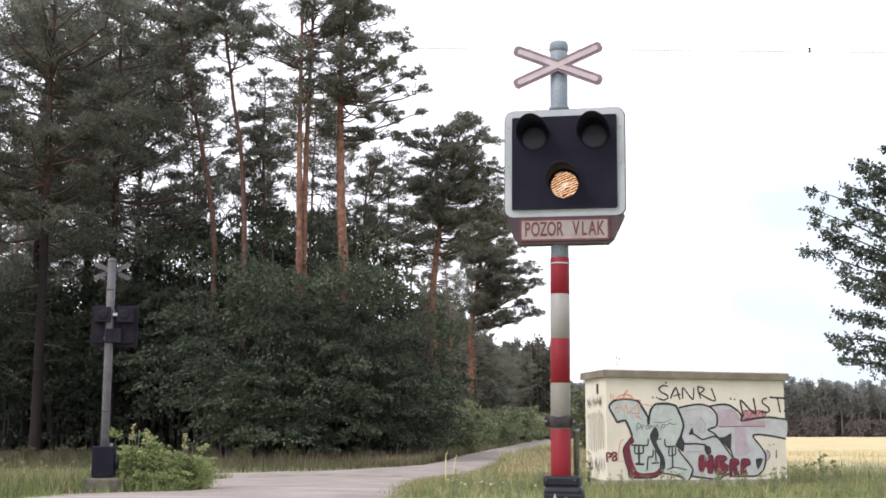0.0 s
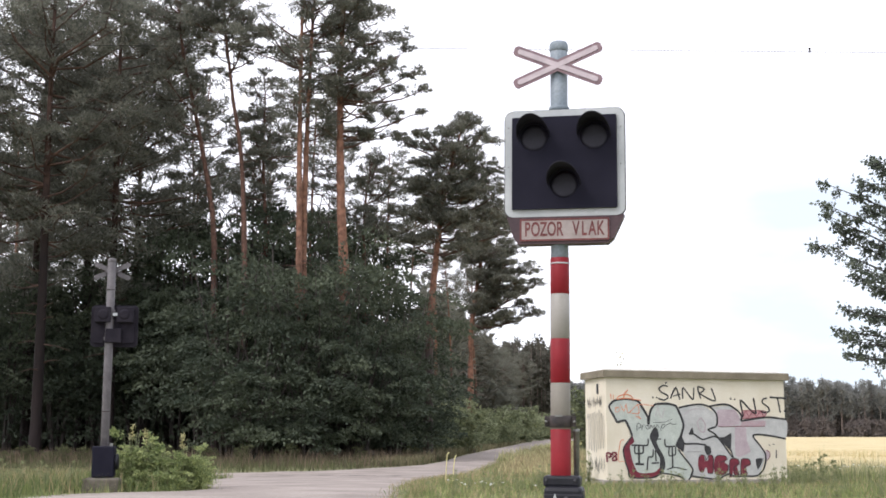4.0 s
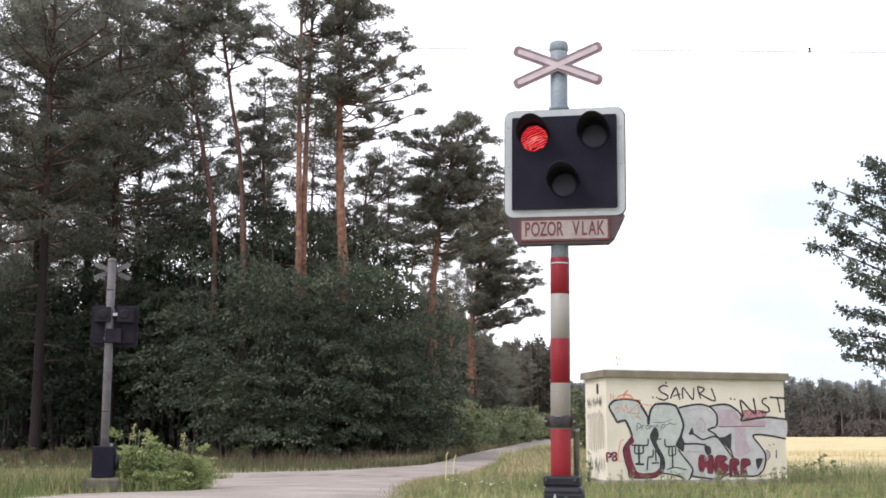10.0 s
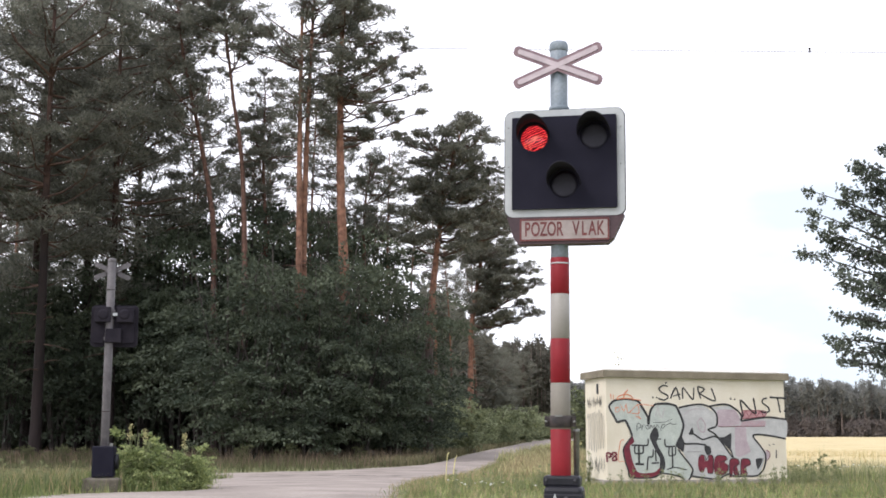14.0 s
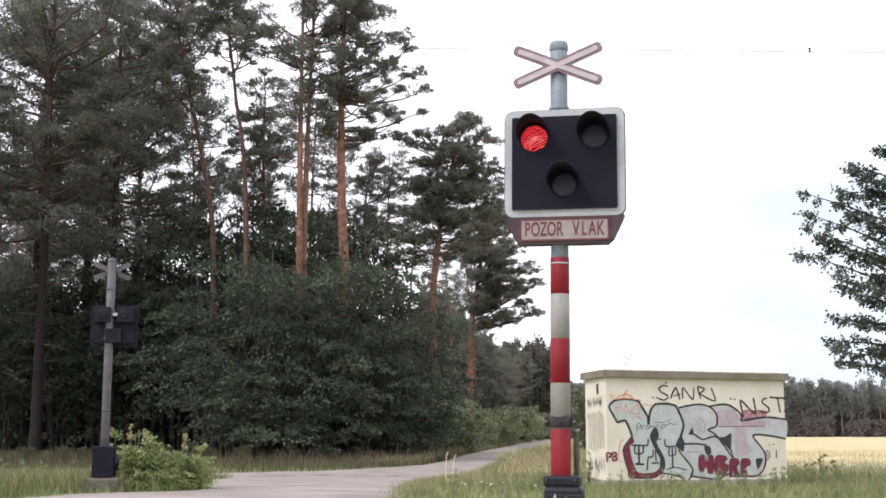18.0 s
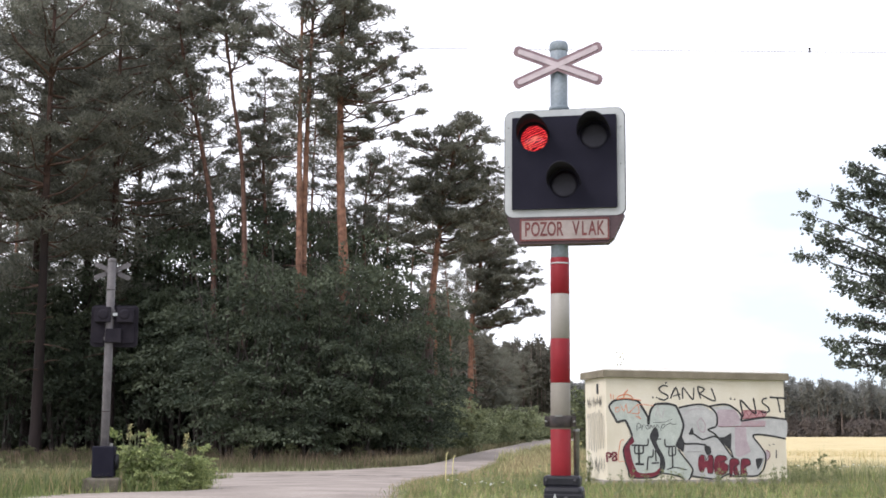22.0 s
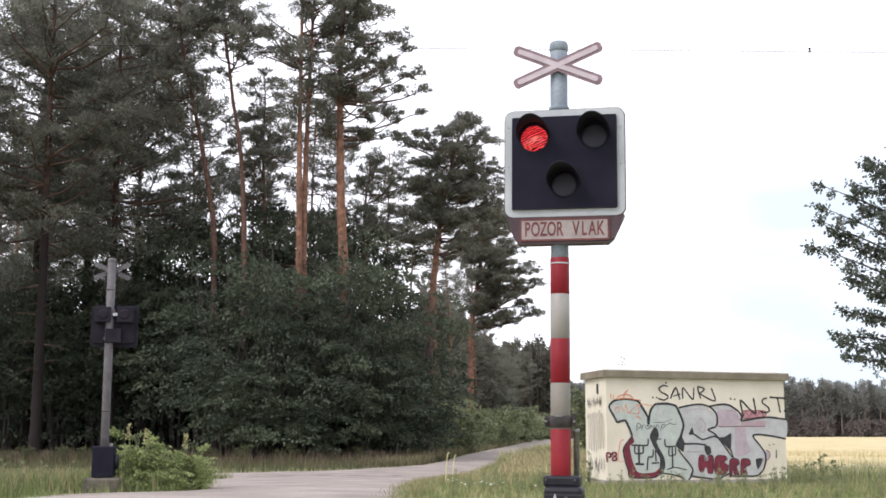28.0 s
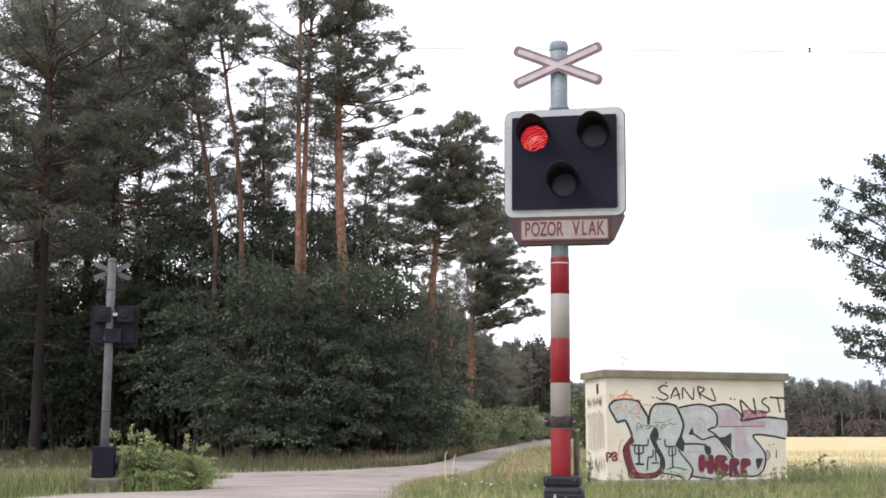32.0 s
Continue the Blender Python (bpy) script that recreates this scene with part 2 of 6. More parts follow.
M = dict(
    red=mat("red_reflective_paint", (0.20, 0.008, 0.014), (0.255, 0.013, 0.020), 5, 0.55, 0.05, fine=90, spec=0.3, grain=0.1),
    dull_white=mat("grimy_reflective_sheet", (0.185, 0.168, 0.138), (0.235, 0.215, 0.178), 5, 0.6, 0.05, fine=90, grain=0.1),
    white=mat("white_reflective_sheet", (0.27, 0.255, 0.225), (0.34, 0.32, 0.285), 5, 0.45, 0.05, fine=90, grain=0.1),
    post_grey=mat("blue_grey_paint", (0.17, 0.21, 0.24), (0.23, 0.27, 0.30), 9, 0.5, 0.1),
    post_dull=mat("weathered_grey_paint", (0.095, 0.088, 0.092), (0.145, 0.135, 0.14), 7, 0.65, 0.15),
    black=mat("matt_black_panel", (0.014, 0.0135, 0.023), (0.019, 0.0185, 0.030), 4, 0.8, 0.1, fine=120, spec=0.12, grain=0.1),
    hood=mat("black_hood_paint", (0.014, 0.0135, 0.022), (0.018, 0.0175, 0.028), 5, 0.6, 0.1, spec=0.25),
    dead_black=mat("sooty_black_paint", (0.022, 0.020, 0.026), (0.032, 0.029, 0.036), 5, 0.9, 0.1, spec=0.05),
    black_box=mat("black_plastic_box", (0.008, 0.0085, 0.013), (0.015, 0.015, 0.021), 5, 0.5, 0.1, spec=0.35),
    frame_white=mat("white_reflective_border", (0.39, 0.415, 0.42), (0.48, 0.50, 0.50), 6, 0.5, 0.05, grain=0.1),
    dark_edge=mat("dark_rubber_edge", (0.03, 0.03, 0.035), (0.05, 0.05, 0.055), 8, 0.6, 0.1),
    holder=mat("brown_black_holder", (0.05, 0.028, 0.034), (0.08, 0.045, 0.05), 7, 0.6, 0.1),
    plate=mat("faded_pinkish_plate", (0.30, 0.255, 0.235), (0.40, 0.345, 0.32), 12, 0.6, 0.05, grain=0.1),
    sign_red=mat("faded_red_paint", (0.11, 0.026, 0.026), (0.17, 0.045, 0.042), 14, 0.6, 0.05, grain=0.1),
    cross_red=mat("faded_mauve_red", (0.20, 0.13, 0.145), (0.27, 0.185, 0.20), 12, 0.6, 0.05, grain=0.1),
    cross_white=mat("faded_cross_white", (0.47, 0.40, 0.42), (0.58, 0.50, 0.52), 12, 0.6, 0.05, grain=0.1),
    shutter=mat("unlit_lens_dark", (0.017, 0.016, 0.027), (0.022, 0.021, 0.033), 5, 0.5, 0.0, spec=0.35),
    steel=mat("rusty_steel_band", (0.022, 0.018, 0.018), (0.055, 0.042, 0.038), 18, 0.7, 0.3),
    galv=mat("galvanised_pipe", (0.20, 0.20, 0.19), (0.30, 0.30, 0.28), 14, 0.5, 0.1, metal=0.5),
    old_concrete=mat("mossy_old_concrete", (0.085, 0.075, 0.055), (0.16, 0.14, 0.115), 6, 0.95, 0.5, fine=30),
    concrete=mat("weathered_concrete", (0.22, 0.20, 0.18), (0.36, 0.34, 0.31), 5, 0.95, 0.5, fine=40),
    render_=mat("cream_render", (0.66, 0.60, 0.47), (0.74, 0.69, 0.57), 1.6, 0.9, 0.25, fine=55),
    fascia=mat("brown_grey_fascia", (0.17, 0.145, 0.10), (0.24, 0.21, 0.15), 4, 0.8, 0.2),
    roofing=mat("pale_roofing_sheet", (0.55, 0.53, 0.48), (0.70, 0.68, 0.62), 2, 0.8, 0.2),
    spray_black=mat("black_spray_paint", (0.022, 0.022, 0.024), (0.045, 0.045, 0.048), 12, 0.65, 0.1),
    spray_grey=mat("thin_grey_spray_paint", (0.10, 0.097, 0.09), (0.20, 0.19, 0.175), 10, 0.7, 0.1),
    spray_silver=mat("silver_spray_paint", (0.42, 0.425, 0.415), (0.53, 0.53, 0.515), 4, 0.55, 0.1, metal=0.05),
    spray_red=mat("dark_red_spray_paint", (0.125, 0.011, 0.026), (0.20, 0.025, 0.042), 7, 0.65, 0.1),
    spray_orange=mat("orange_spray_paint", (0.65, 0.20, 0.09), (0.75, 0.28, 0.14), 7, 0.65, 0.1),
    spray_pink=mat("dusty_pink_spray_paint", (0.40, 0.32, 0.345), (0.46, 0.385, 0.41), 6, 0.65, 0.1),
    spray_rose=mat("thin_rose_spray_paint", (0.40, 0.20, 0.21), (0.50, 0.29, 0.29), 8, 0.65, 0.1),
    spray_mint=mat("pale_mint_spray_paint", (0.42, 0.46, 0.42), (0.50, 0.54, 0.49), 6, 0.65, 0.1),
    asphalt=mat("pale_worn_asphalt", (0.222, 0.188, 0.164), (0.345, 0.298, 0.264), 0.7, 0.9, 0.5, fine=16, dist=0.02),
    worn_paint=mat("worn_road_paint", (0.42, 0.39, 0.36), (0.56, 0.53, 0.50), 6, 0.8, 0.3, fine=40),
    patch=mat("dark_road_patch", (0.085, 0.072, 0.066), (0.15, 0.128, 0.118), 3, 0.9, 0.4, fine=30),
    pale_grass=mat("pale_seeding_grass", (0.42, 0.41, 0.20), (0.56, 0.51, 0.28), 0.6, 0.8, 0, rnd=0.35, island=True, translucent=0.3),
    margin_grass=mat("pale_green_margin_grass", (0.32, 0.325, 0.18), (0.44, 0.43, 0.25), 0.6, 0.8, 0, rnd=0.25, island=True, translucent=0.35),
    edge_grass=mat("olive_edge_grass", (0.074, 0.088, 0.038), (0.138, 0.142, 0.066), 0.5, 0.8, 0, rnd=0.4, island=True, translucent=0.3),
    bank_grass=mat("olive_bank_grass", (0.15, 0.14, 0.075), (0.26, 0.235, 0.13), 0.5, 0.8, 0, rnd=0.4, island=True, translucent=0.3),
    brown_grass=mat("brown_seed_heads", (0.12, 0.09, 0.06), (0.20, 0.155, 0.10), 0.5, 0.8, 0, rnd=0.4, island=True, translucent=0.3),
    litter=mat("needle_litter", (0.035, 0.024, 0.016), (0.075, 0.052, 0.034), 0.9, 0.95, 0.6, fine=9, dist=0.04),
    soil=mat("grassy_ground", (0.11, 0.13, 0.045), (0.20, 0.19, 0.09), 0.8, 0.95, 0.6, fine=9, dist=0.05),
    grass=mat("meadow_grass", (0.155, 0.212, 0.070), (0.305, 0.335, 0.140), 0.5, 0.75, 0, rnd=0.45, island=True, translucent=0.35),
    # meadow grass over again, darker, with shade put into its colour
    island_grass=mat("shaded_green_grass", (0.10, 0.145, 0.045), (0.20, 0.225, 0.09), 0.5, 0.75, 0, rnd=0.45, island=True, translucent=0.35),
    dry_grass=mat("dry_grass", (0.28, 0.23, 0.12), (0.42, 0.35, 0.20), 0.5, 0.8, 0, rnd=0.4, island=True, translucent=0.3),
    weed=mat("weed_leaf", (0.19, 0.22, 0.108), (0.315, 0.335, 0.175), 1.2, 0.7, 0, rnd=0.35, island=True, translucent=0.4),
    lime_leaf=mat("bright_shrub_leaf", (0.22, 0.275, 0.105), (0.38, 0.43, 0.19), 2.0, 0.6, 0, rnd=0.4, island=True, translucent=0.4),
    wheat=mat("ripe_wheat", (0.48, 0.385, 0.19), (0.60, 0.50, 0.27), 0.25, 0.85, 0.5, fine=3, dist=0.1, rnd=0.0),
    wheat_ear=mat("wheat_ears", (0.44, 0.37, 0.18), (0.57, 0.49, 0.26), 0.7, 0.85, 0, rnd=0.35, island=True, translucent=0.3),
    needle=mat("pine_needles", (0.154, 0.159, 0.127), (0.224, 0.228, 0.182), 0.45, 0.5, 0, rnd=0.4, island=True, translucent=0.52),
    # far needles: distance haze is mixed into this pale base colour
    needle_hazed=mat("hazed_pine_needles", (0.235, 0.24, 0.222), (0.285, 0.29, 0.268), 0.05, 0.9, 0, rnd=0.10, island=True, translucent=0.6),
    bark=bark_mat("pine_bark", (0.044, 0.030, 0.026), (0.29, 0.15, 0.098), 4.5, 8.0),
    bark_high=bark_mat("tall_pine_bark", (0.058, 0.043, 0.038), (0.30, 0.15, 0.098), 5.5, 10.0),
    # copy of the pine bark with the shade of the stand in its colour
    bark_shade=bark_mat("shaded_pine_bark", (0.023, 0.0145, 0.013), (0.105, 0.060, 0.045), 6.5, 10.0),
    bark_low=bark_mat("orange_pine_bark", (0.10, 0.06, 0.045), (0.30, 0.15, 0.098), 1.5, 4.0),
    bark_dull=bark_mat("red_brown_pine_bark", (0.050, 0.034, 0.030), (0.165, 0.088, 0.064), 4.0, 9.0),
    bark_dark=mat("dark_branch_bark", (0.075, 0.05, 0.042), (0.15, 0.085, 0.06), 2.5, 0.9, 0.4, fine=20),
    needle_mid=mat("lane_pine_needles", (0.095, 0.092, 0.072), (0.14, 0.132, 0.102), 0.05, 0.9, 0, rnd=0.2, island=True, translucent=0.3),
    # brush and trunks of the woods, paled by the same painted haze
    brush_hazed=mat("hazed_brown_brush", (0.245, 0.215, 0.198), (0.29, 0.255, 0.235), 0.05, 0.9, 0, rnd=0.1, island=True, translucent=0.6),
    bark_hazed=mat("hazed_trunk", (0.19, 0.15, 0.13), (0.24, 0.19, 0.165), 0.3, 0.9, 0),
    bark_grey=mat("grey_bark", (0.036, 0.030, 0.027), (0.072, 0.060, 0.052), 4, 0.9, 0.6, fine=20),
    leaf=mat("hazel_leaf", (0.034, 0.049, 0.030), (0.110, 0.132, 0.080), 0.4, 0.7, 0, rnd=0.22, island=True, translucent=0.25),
    leaf_bright=mat("roadside_leaf", (0.185, 0.215, 0.115), (0.29, 0.32, 0.175), 0.3, 0.6, 0, rnd=0.4, island=True, translucent=0.3),
    oak_leaf=mat("grey_green_leaf", (0.085, 0.102, 0.08), (0.135, 0.16, 0.118), 0.8, 0.5, 0, rnd=0.45, island=True, translucent=0.3),
    stalk=mat("pale_yellow_stalk", (0.66, 0.58, 0.24), (0.76, 0.68, 0.34), 20, 0.7, 0),
    petal=mat("white_petal", (0.75, 0.75, 0.70), (0.80, 0.80, 0.76), 20, 0.7, 0),
    wire=mat("copper_wire", (0.035, 0.032, 0.032), (0.06, 0.055, 0.055), 10, 0.7, 0, spec=0.1),
    lit_red=lens_mat("lit_red_lens", (0.09, 0.001, 0.003), (1.0, 0.055, 0.06), (1.0, 0.20, 0.11), 1.25),
    lit_white=lens_mat("lit_white_lens", (0.13, 0.035, 0.018), (1.0, 0.62, 0.30), (1.0, 0.90, 0.66), 1.3),
)


# ---------- mesh helpers ----------
def part(name, shape, material, parent, label=""):
    """Links a bmesh, or a ready mesh, as one mesh object under a thing or a part."""
    if isinstance(shape, bmesh.types.BMesh):
        me = bpy.data.meshes.new(name)
        bmesh.ops.recalc_face_normals(shape, faces=shape.faces)
        shape.to_mesh(me)
        shape.free()
    else:
        me = shape
    if not me.materials:
        me.materials.append(material)
    ob = new(name, me)
    ob.parent = parent
    if label:
        tagged(ob, label)
    return ob


def box(w, d, h, at=(0, 0, 0), bevel=0.0, turn=None):
    bm = bmesh.new()
    bmesh.ops.create_cube(bm, size=1, matrix=Matrix.Diagonal((w, d, h, 1)))
    if bevel:
        bmesh.ops.bevel(bm, geom=list(bm.edges), offset=bevel, segments=2, affect="EDGES", profile=0.5)
    bmesh.ops.transform(bm, matrix=Matrix.Translation(at) @ (turn or Matrix()), verts=bm.verts)
    return bm


def lathe(profile, segs=24, at=(0, 0, 0), turn=None):
    """Turns a profile of (radius, height) about z."""
    bm = bmesh.new()
    rings = []
    for r, z in profile:
        rings.append([bm.verts.new((r * math.cos(2 * math.pi * i / segs), r * math.sin(2 * math.pi * i / segs), z)) for i in range(segs)])
    for a, b in zip(rings, rings[1:]):
        for i in range(segs):
            bm.faces.new((a[i], a[(i + 1) % segs], b[(i + 1) % segs], b[i]))
    bm.faces.new(rings[0][::-1])
    bm.faces.new(rings[-1])
    for f in bm.faces:
        f.smooth = len(f.verts) == 4
    bmesh.ops.transform(bm, matrix=Matrix.Translation(at) @ (turn or Matrix()), verts=bm.verts)
    return bm


def rounded(w, h, r, n=6):
    """Outline of a rectangle with rounded corners, about the origin."""
    pts = []
    for cx, cz, a0 in ((w / 2 - r, h / 2 - r, 0), (-w / 2 + r, h / 2 - r, 90), (-w / 2 + r, -h / 2 + r, 180), (w / 2 - r, -h / 2 + r, 270)):
        for i in range(n + 1):
            a = radians(a0 + 90 * i / n)
            pts.append((cx + r * math.cos(a), cz + r * math.sin(a)))
    return pts


def slab(outline, y0, y1, holes=(), at=(0, 0)):
    """A plate standing in the x-z plane, from y0 (front) to y1, with holes through it."""
    bm = bmesh.new()
    edges = []
    for loop in (outline, *holes):
        vs = [bm.verts.new((x + at[0], y0, z + at[1])) for x, z in loop]
        edges += [bm.edges.new((vs[i], vs[(i + 1) % len(vs)])) for i in range(len(vs))]
    bmesh.ops.triangle_fill(bm, use_beauty=True, use_dissolve=False, edges=edges)
    if y1 != y0:
        ext = bmesh.ops.extrude_face_region(bm, geom=list(bm.faces))
        bmesh.ops.translate(bm, vec=(0, y1 - y0, 0), verts=[v for v in ext["geom"] if isinstance(v, bmesh.types.BMVert)])
    return bm


def circle(r, cx=0.0, cz=0.0, n=28):
    return [(cx + r * math.cos(2 * math.pi * i / n), cz + r * math.sin(2 * math.pi * i / n)) for i in range(n)]


def raw(name, verts, faces, material, smooth=False):
    me = bpy.data.meshes.new(name)
    me.from_pydata([tuple(v) for v in verts] if isinstance(verts, list) else verts.tolist(), [], faces if isinstance(faces, list) else faces.tolist())
    if smooth:
        me.polygons.foreach_set("use_smooth", [True] * len(me.polygons))
    me.materials.append(material)
    return me


def lettering(text, size, squeeze):
    cu = bpy.data.curves.new("letters", "FONT")
    cu.body, cu.size, cu.extrude, cu.offset, cu.space_character = text, size, 0.001, 0.0025, 1.14
    cu.align_x, cu.align_y = "CENTER", "CENTER"
    ob = bpy.data.objects.new("letters", cu)
    me = bpy.data.meshes.new_from_object(ob)
    me.transform(Matrix.Rotation(radians(90), 4, "X") @ Matrix.Diagonal((squeeze, 1, 1, 1)))
    bpy.data.objects.remove(ob)
    me.materials.clear()
    return me


def leaves(rng, pts, out, length, width, fold=0.25, tri=False):
    """Leaf blades at pts that point along out: bent rhombi, or single needle sprays."""
    k = len(pts)
    d = out / (np.linalg.norm(out, axis=1, keepdims=True) + 1e-9)
    side = np.cross(d, rng.normal(size=(k, 3)))
    side /= np.linalg.norm(side, axis=1, keepdims=True) + 1e-9
    up = np.cross(side, d)
    L = (length * rng.uniform(0.65, 1.25, k))[:, None]
    W = (width * rng.uniform(0.7, 1.2, k))[:, None]
    if tri:
        v = np.stack([pts - side * W / 2, pts + side * W / 2, pts + d * L], 1)
    else:
        v = np.stack([pts, pts + d * L * 0.45 + side * W / 2, pts + d * L - up * L * fold, pts + d * L * 0.45 - side * W / 2], 1)
    m = v.shape[1]
    return v.reshape(-1, 3), np.arange(k * m).reshape(k, m)


def limb_tubes(paths, segs=5):
    """One mesh of tapered tubes; each path is a list of (point, radius)."""
    verts, faces = [], []
    for path in paths:
        base = len(verts)
        for i, (p, r) in enumerate(path):
            a = Vector(path[max(i - 1, 0)][0])
            b = Vector(path[min(i + 1, len(path) - 1)][0])
            q = (b - a).to_track_quat("Z", "Y")
            for s in range(segs):
                t = 2 * math.pi * s / segs
                verts.append(Vector(p) + q @ Vector((r * math.cos(t), r * math.sin(t), 0)))
        for i in range(len(path) - 1):
            for s in range(segs):
                a, b = base + i * segs + s, base + i * segs + (s + 1) % segs
                faces.append((a, b, b + segs, a + segs))
        faces.append(tuple(base + (len(path) - 1) * segs + s for s in range(segs)))
    return verts, faces


# ---------- the ground ----------
def ground_z(y):
    """The land falls gently from the level of the crossing to the field."""
    t = min(1.0, max(0.0, (y - 15) / 27))
    u = min(1.0, max(0.0, (y - 120) / 90))
    return -0.45 * t * t * (3 - 2 * t) + 0.42 * u * u * (3 - 2 * u)


def make_ground():
    ys = [-2500, -900, -300, -100, -40] + [-20 + 1.5 * i for i in range(60)] + [72, 76, 82, 90, 100, 115, 135, 165, 210, 280, 400, 700, 1400, 4000]
    xs = [-3500, -1200, -400, -150, -70] + [-45 + 2 * i for i in range(46)] + [55, 75, 110, 170, 300, 600, 1400, 3500]
    verts, faces = [], []
    for y in ys:
        for x in xs:
            near = abs(x) < 60 and -25 < y < 110
            verts.append((x, y, ground_z(y) - 0.02 + (0.03 * noise.noise((x * 0.3, y * 0.3, 0)) if near else 0)))
    w = len(xs)
    for j in range(len(ys) - 1):
        for i in range(w - 1):
            faces.append((j * w + i, j * w + i + 1, (j + 1) * w + i + 1, (j + 1) * w + i))
    g = new("ground", raw("ground", verts, faces, M["soil"], True))
    tagged(g, "grassy ground falling gently from the crossing", "ground", kind="structure")


def strip(name, left, right, material, lift, label, n=70):
    """A paved strip between two edges given as (x, y)."""
    def along(pts, t):
        s = t * (len(pts) - 1)
        i = min(int(s), len(pts) - 2)
        u = s - i
        p0, p1, p2, p3 = pts[max(i - 1, 0)], pts[i], pts[i + 1], pts[min(i + 2, len(pts) - 1)]
        return [0.5 * (2 * b + (c - a) * u + (2 * a - 5 * b + 4 * c - d) * u * u + (3 * b - a - 3 * c + d) * u ** 3) for a, b, c, d in zip(p0, p1, p2, p3)]
    verts, faces = [], []
    m = 8
    for j in range(n + 1):
        a, b = along(left, j / n), along(right, j / n)
        for i in range(m + 1):
            e = 0.06 * noise.noise((j * 0.9, i, 3.0)) if i in (0, m) else 0
            x, y = a[0] + (b[0] - a[0]) * i / m + e, a[1] + (b[1] - a[1]) * i / m
            crown = 0.02 * (1 - (2 * i / m - 1) ** 2)
            verts.append((x, y, ground_z(y) + lift + crown))
    for j in range(n):
        for i in range(m):
            faces.append((j * (m + 1) + i, j * (m + 1) + i + 1, (j + 1) * (m + 1) + i + 1, (j + 1) * (m + 1) + i))
    ob = new(name, raw(name, verts, faces, material, True))
    tagged(ob, label, "road", kind="structure")


make_ground()
strip("road", [(-5.6, -30), (-5.5, 10), (-5.4, 17), (-3.75, 19.2), (-4.75, 24.5), (-6.4, 34), (-6.0, 42.0), (-4.6, 43.2), (-3.0, 46.3), (-0.5, 54.3), (1.7, 80), (7.2, 133), (16, 200), (30, 260)],
      [(-0.4, -30), (-0.5, 10), (-0.52, 17), (-0.52, 20), (-0.44, 23), (-0.2, 29), (0.35, 36.5), (0.7, 40), (1.35, 45), (2.5, 56.4), (5.4, 83), (12.2, 137), (22, 198), (36, 258)],
      M["asphalt"], 0.03, "pale worn asphalt lane bending away to the forest")
strip("side_track", [(-5.6, 31.5), (-9, 34), (-14, 35), (-30, 36)], [(-4.0, 43.8), (-8, 41.4), (-13, 40), (-30, 40)], M["asphalt"], 0.015, "pale asphalt side track along the forest edge", 30)


def make_patches():
    rng = random.Random(5)
    spots = [(-4.6, 36.2, 0.55), (-3.5, 36.9, 0.6), (-2.5, 36.4, 0.7), (-1.4, 36.0, 0.45), (-5.4, 35.2, 0.4), (2.6, 66.0, 0.6), (-2.9, 37.8, 0.35)]
    spots += [(rd_x, rd_y, rd_r) for rd_x, rd_y, rd_r in ((rng.uniform(-5.6, 0.1), rng.gauss(36.3, 0.7), rng.uniform(0.07, 0.26)) for _ in range(34))]
    spots += [(rng.uniform(-4.2, -1.2), rng.uniform(25, 33), rng.uniform(0.05, 0.16)) for _ in range(12)]
    for x, y, r in spots:
        pts = []
        for i in range(12):
            a = 2 * math.pi * i / 12
            q = 0.62 * r * rng.uniform(0.3, 1.0)
            pts.append((x + q * math.cos(a), y + 1.1 * q * math.sin(a)))
        verts = [(px, py, ground_z(py) + 0.056) for px, py in pts]
        ob = new("road_patch", raw("road_patch", verts, [tuple(range(12))], M["patch"]))
        tagged(ob, "dark cracked repair patch in the asphalt", "road patch", kind="structure")


def make_paint_marks():
    rng = random.Random(6)
    for x, y, w in ((-4.9, 29.6, 0.34), (-4.6, 30.4, 0.22), (-4.2, 28.2, 0.30), (-3.0, 32.6, 0.26), (-1.9, 34.6, 0.22), (-3.5, 35.3, 0.15), (-2.4, 35.4, 0.12)):
        pts = [(x + w * math.cos(a) * rng.uniform(0.7, 1.0), y + 0.5 * w * math.sin(a) * rng.uniform(0.7, 1.0)) for a in (2 * math.pi * i / 10 for i in range(10))]
        ob = new("paint_mark", raw("paint_mark", [(px, py, ground_z(py) + 0.057) for px, py in pts], [tuple(range(10))], M["worn_paint"]))
        tagged(ob, "worn remains of white road paint", "road marking", kind="structure")


make_patches()
make_paint_marks()


# ---------- grass and field ----------
def blades(name, rng, xy, height, width, material, label, category="grass", lean=0.5):
    k = len(xy)
    z = np.array([ground_z(y) for y in xy[:, 1]]) - 0.03
    h = height * rng.uniform(0.45, 1.3, k)
    az = rng.uniform(0, 2 * np.pi, k)
    ln = np.abs(rng.normal(0, lean, k)) * h
    w = width * rng.uniform(0.6, 1.4, k)
    b = np.stack([xy[:, 0], xy[:, 1], z], 1)
    s = np.stack([np.cos(az), np.sin(az), 0 * az], 1) * w[:, None] / 2
    f = rng.uniform(0, 2 * np.pi, k)
    t = np.stack([np.cos(f) * ln, np.sin(f) * ln, h], 1)
    mid = b + t * np.array([0.35, 0.35, 0.55])
    v = np.stack([b - s, b + s, mid + s * 0.8, mid - s * 0.8, b + t], 1).reshape(-1, 3)
    i = np.arange(k) * 5
    faces = [q for a in i.tolist() for q in ((a, a + 1, a + 2, a + 3), (a + 3, a + 2, a + 4))]
    ob = new(name, raw(name, v, faces, material))
    tagged(ob, label, category, kind="stuff")


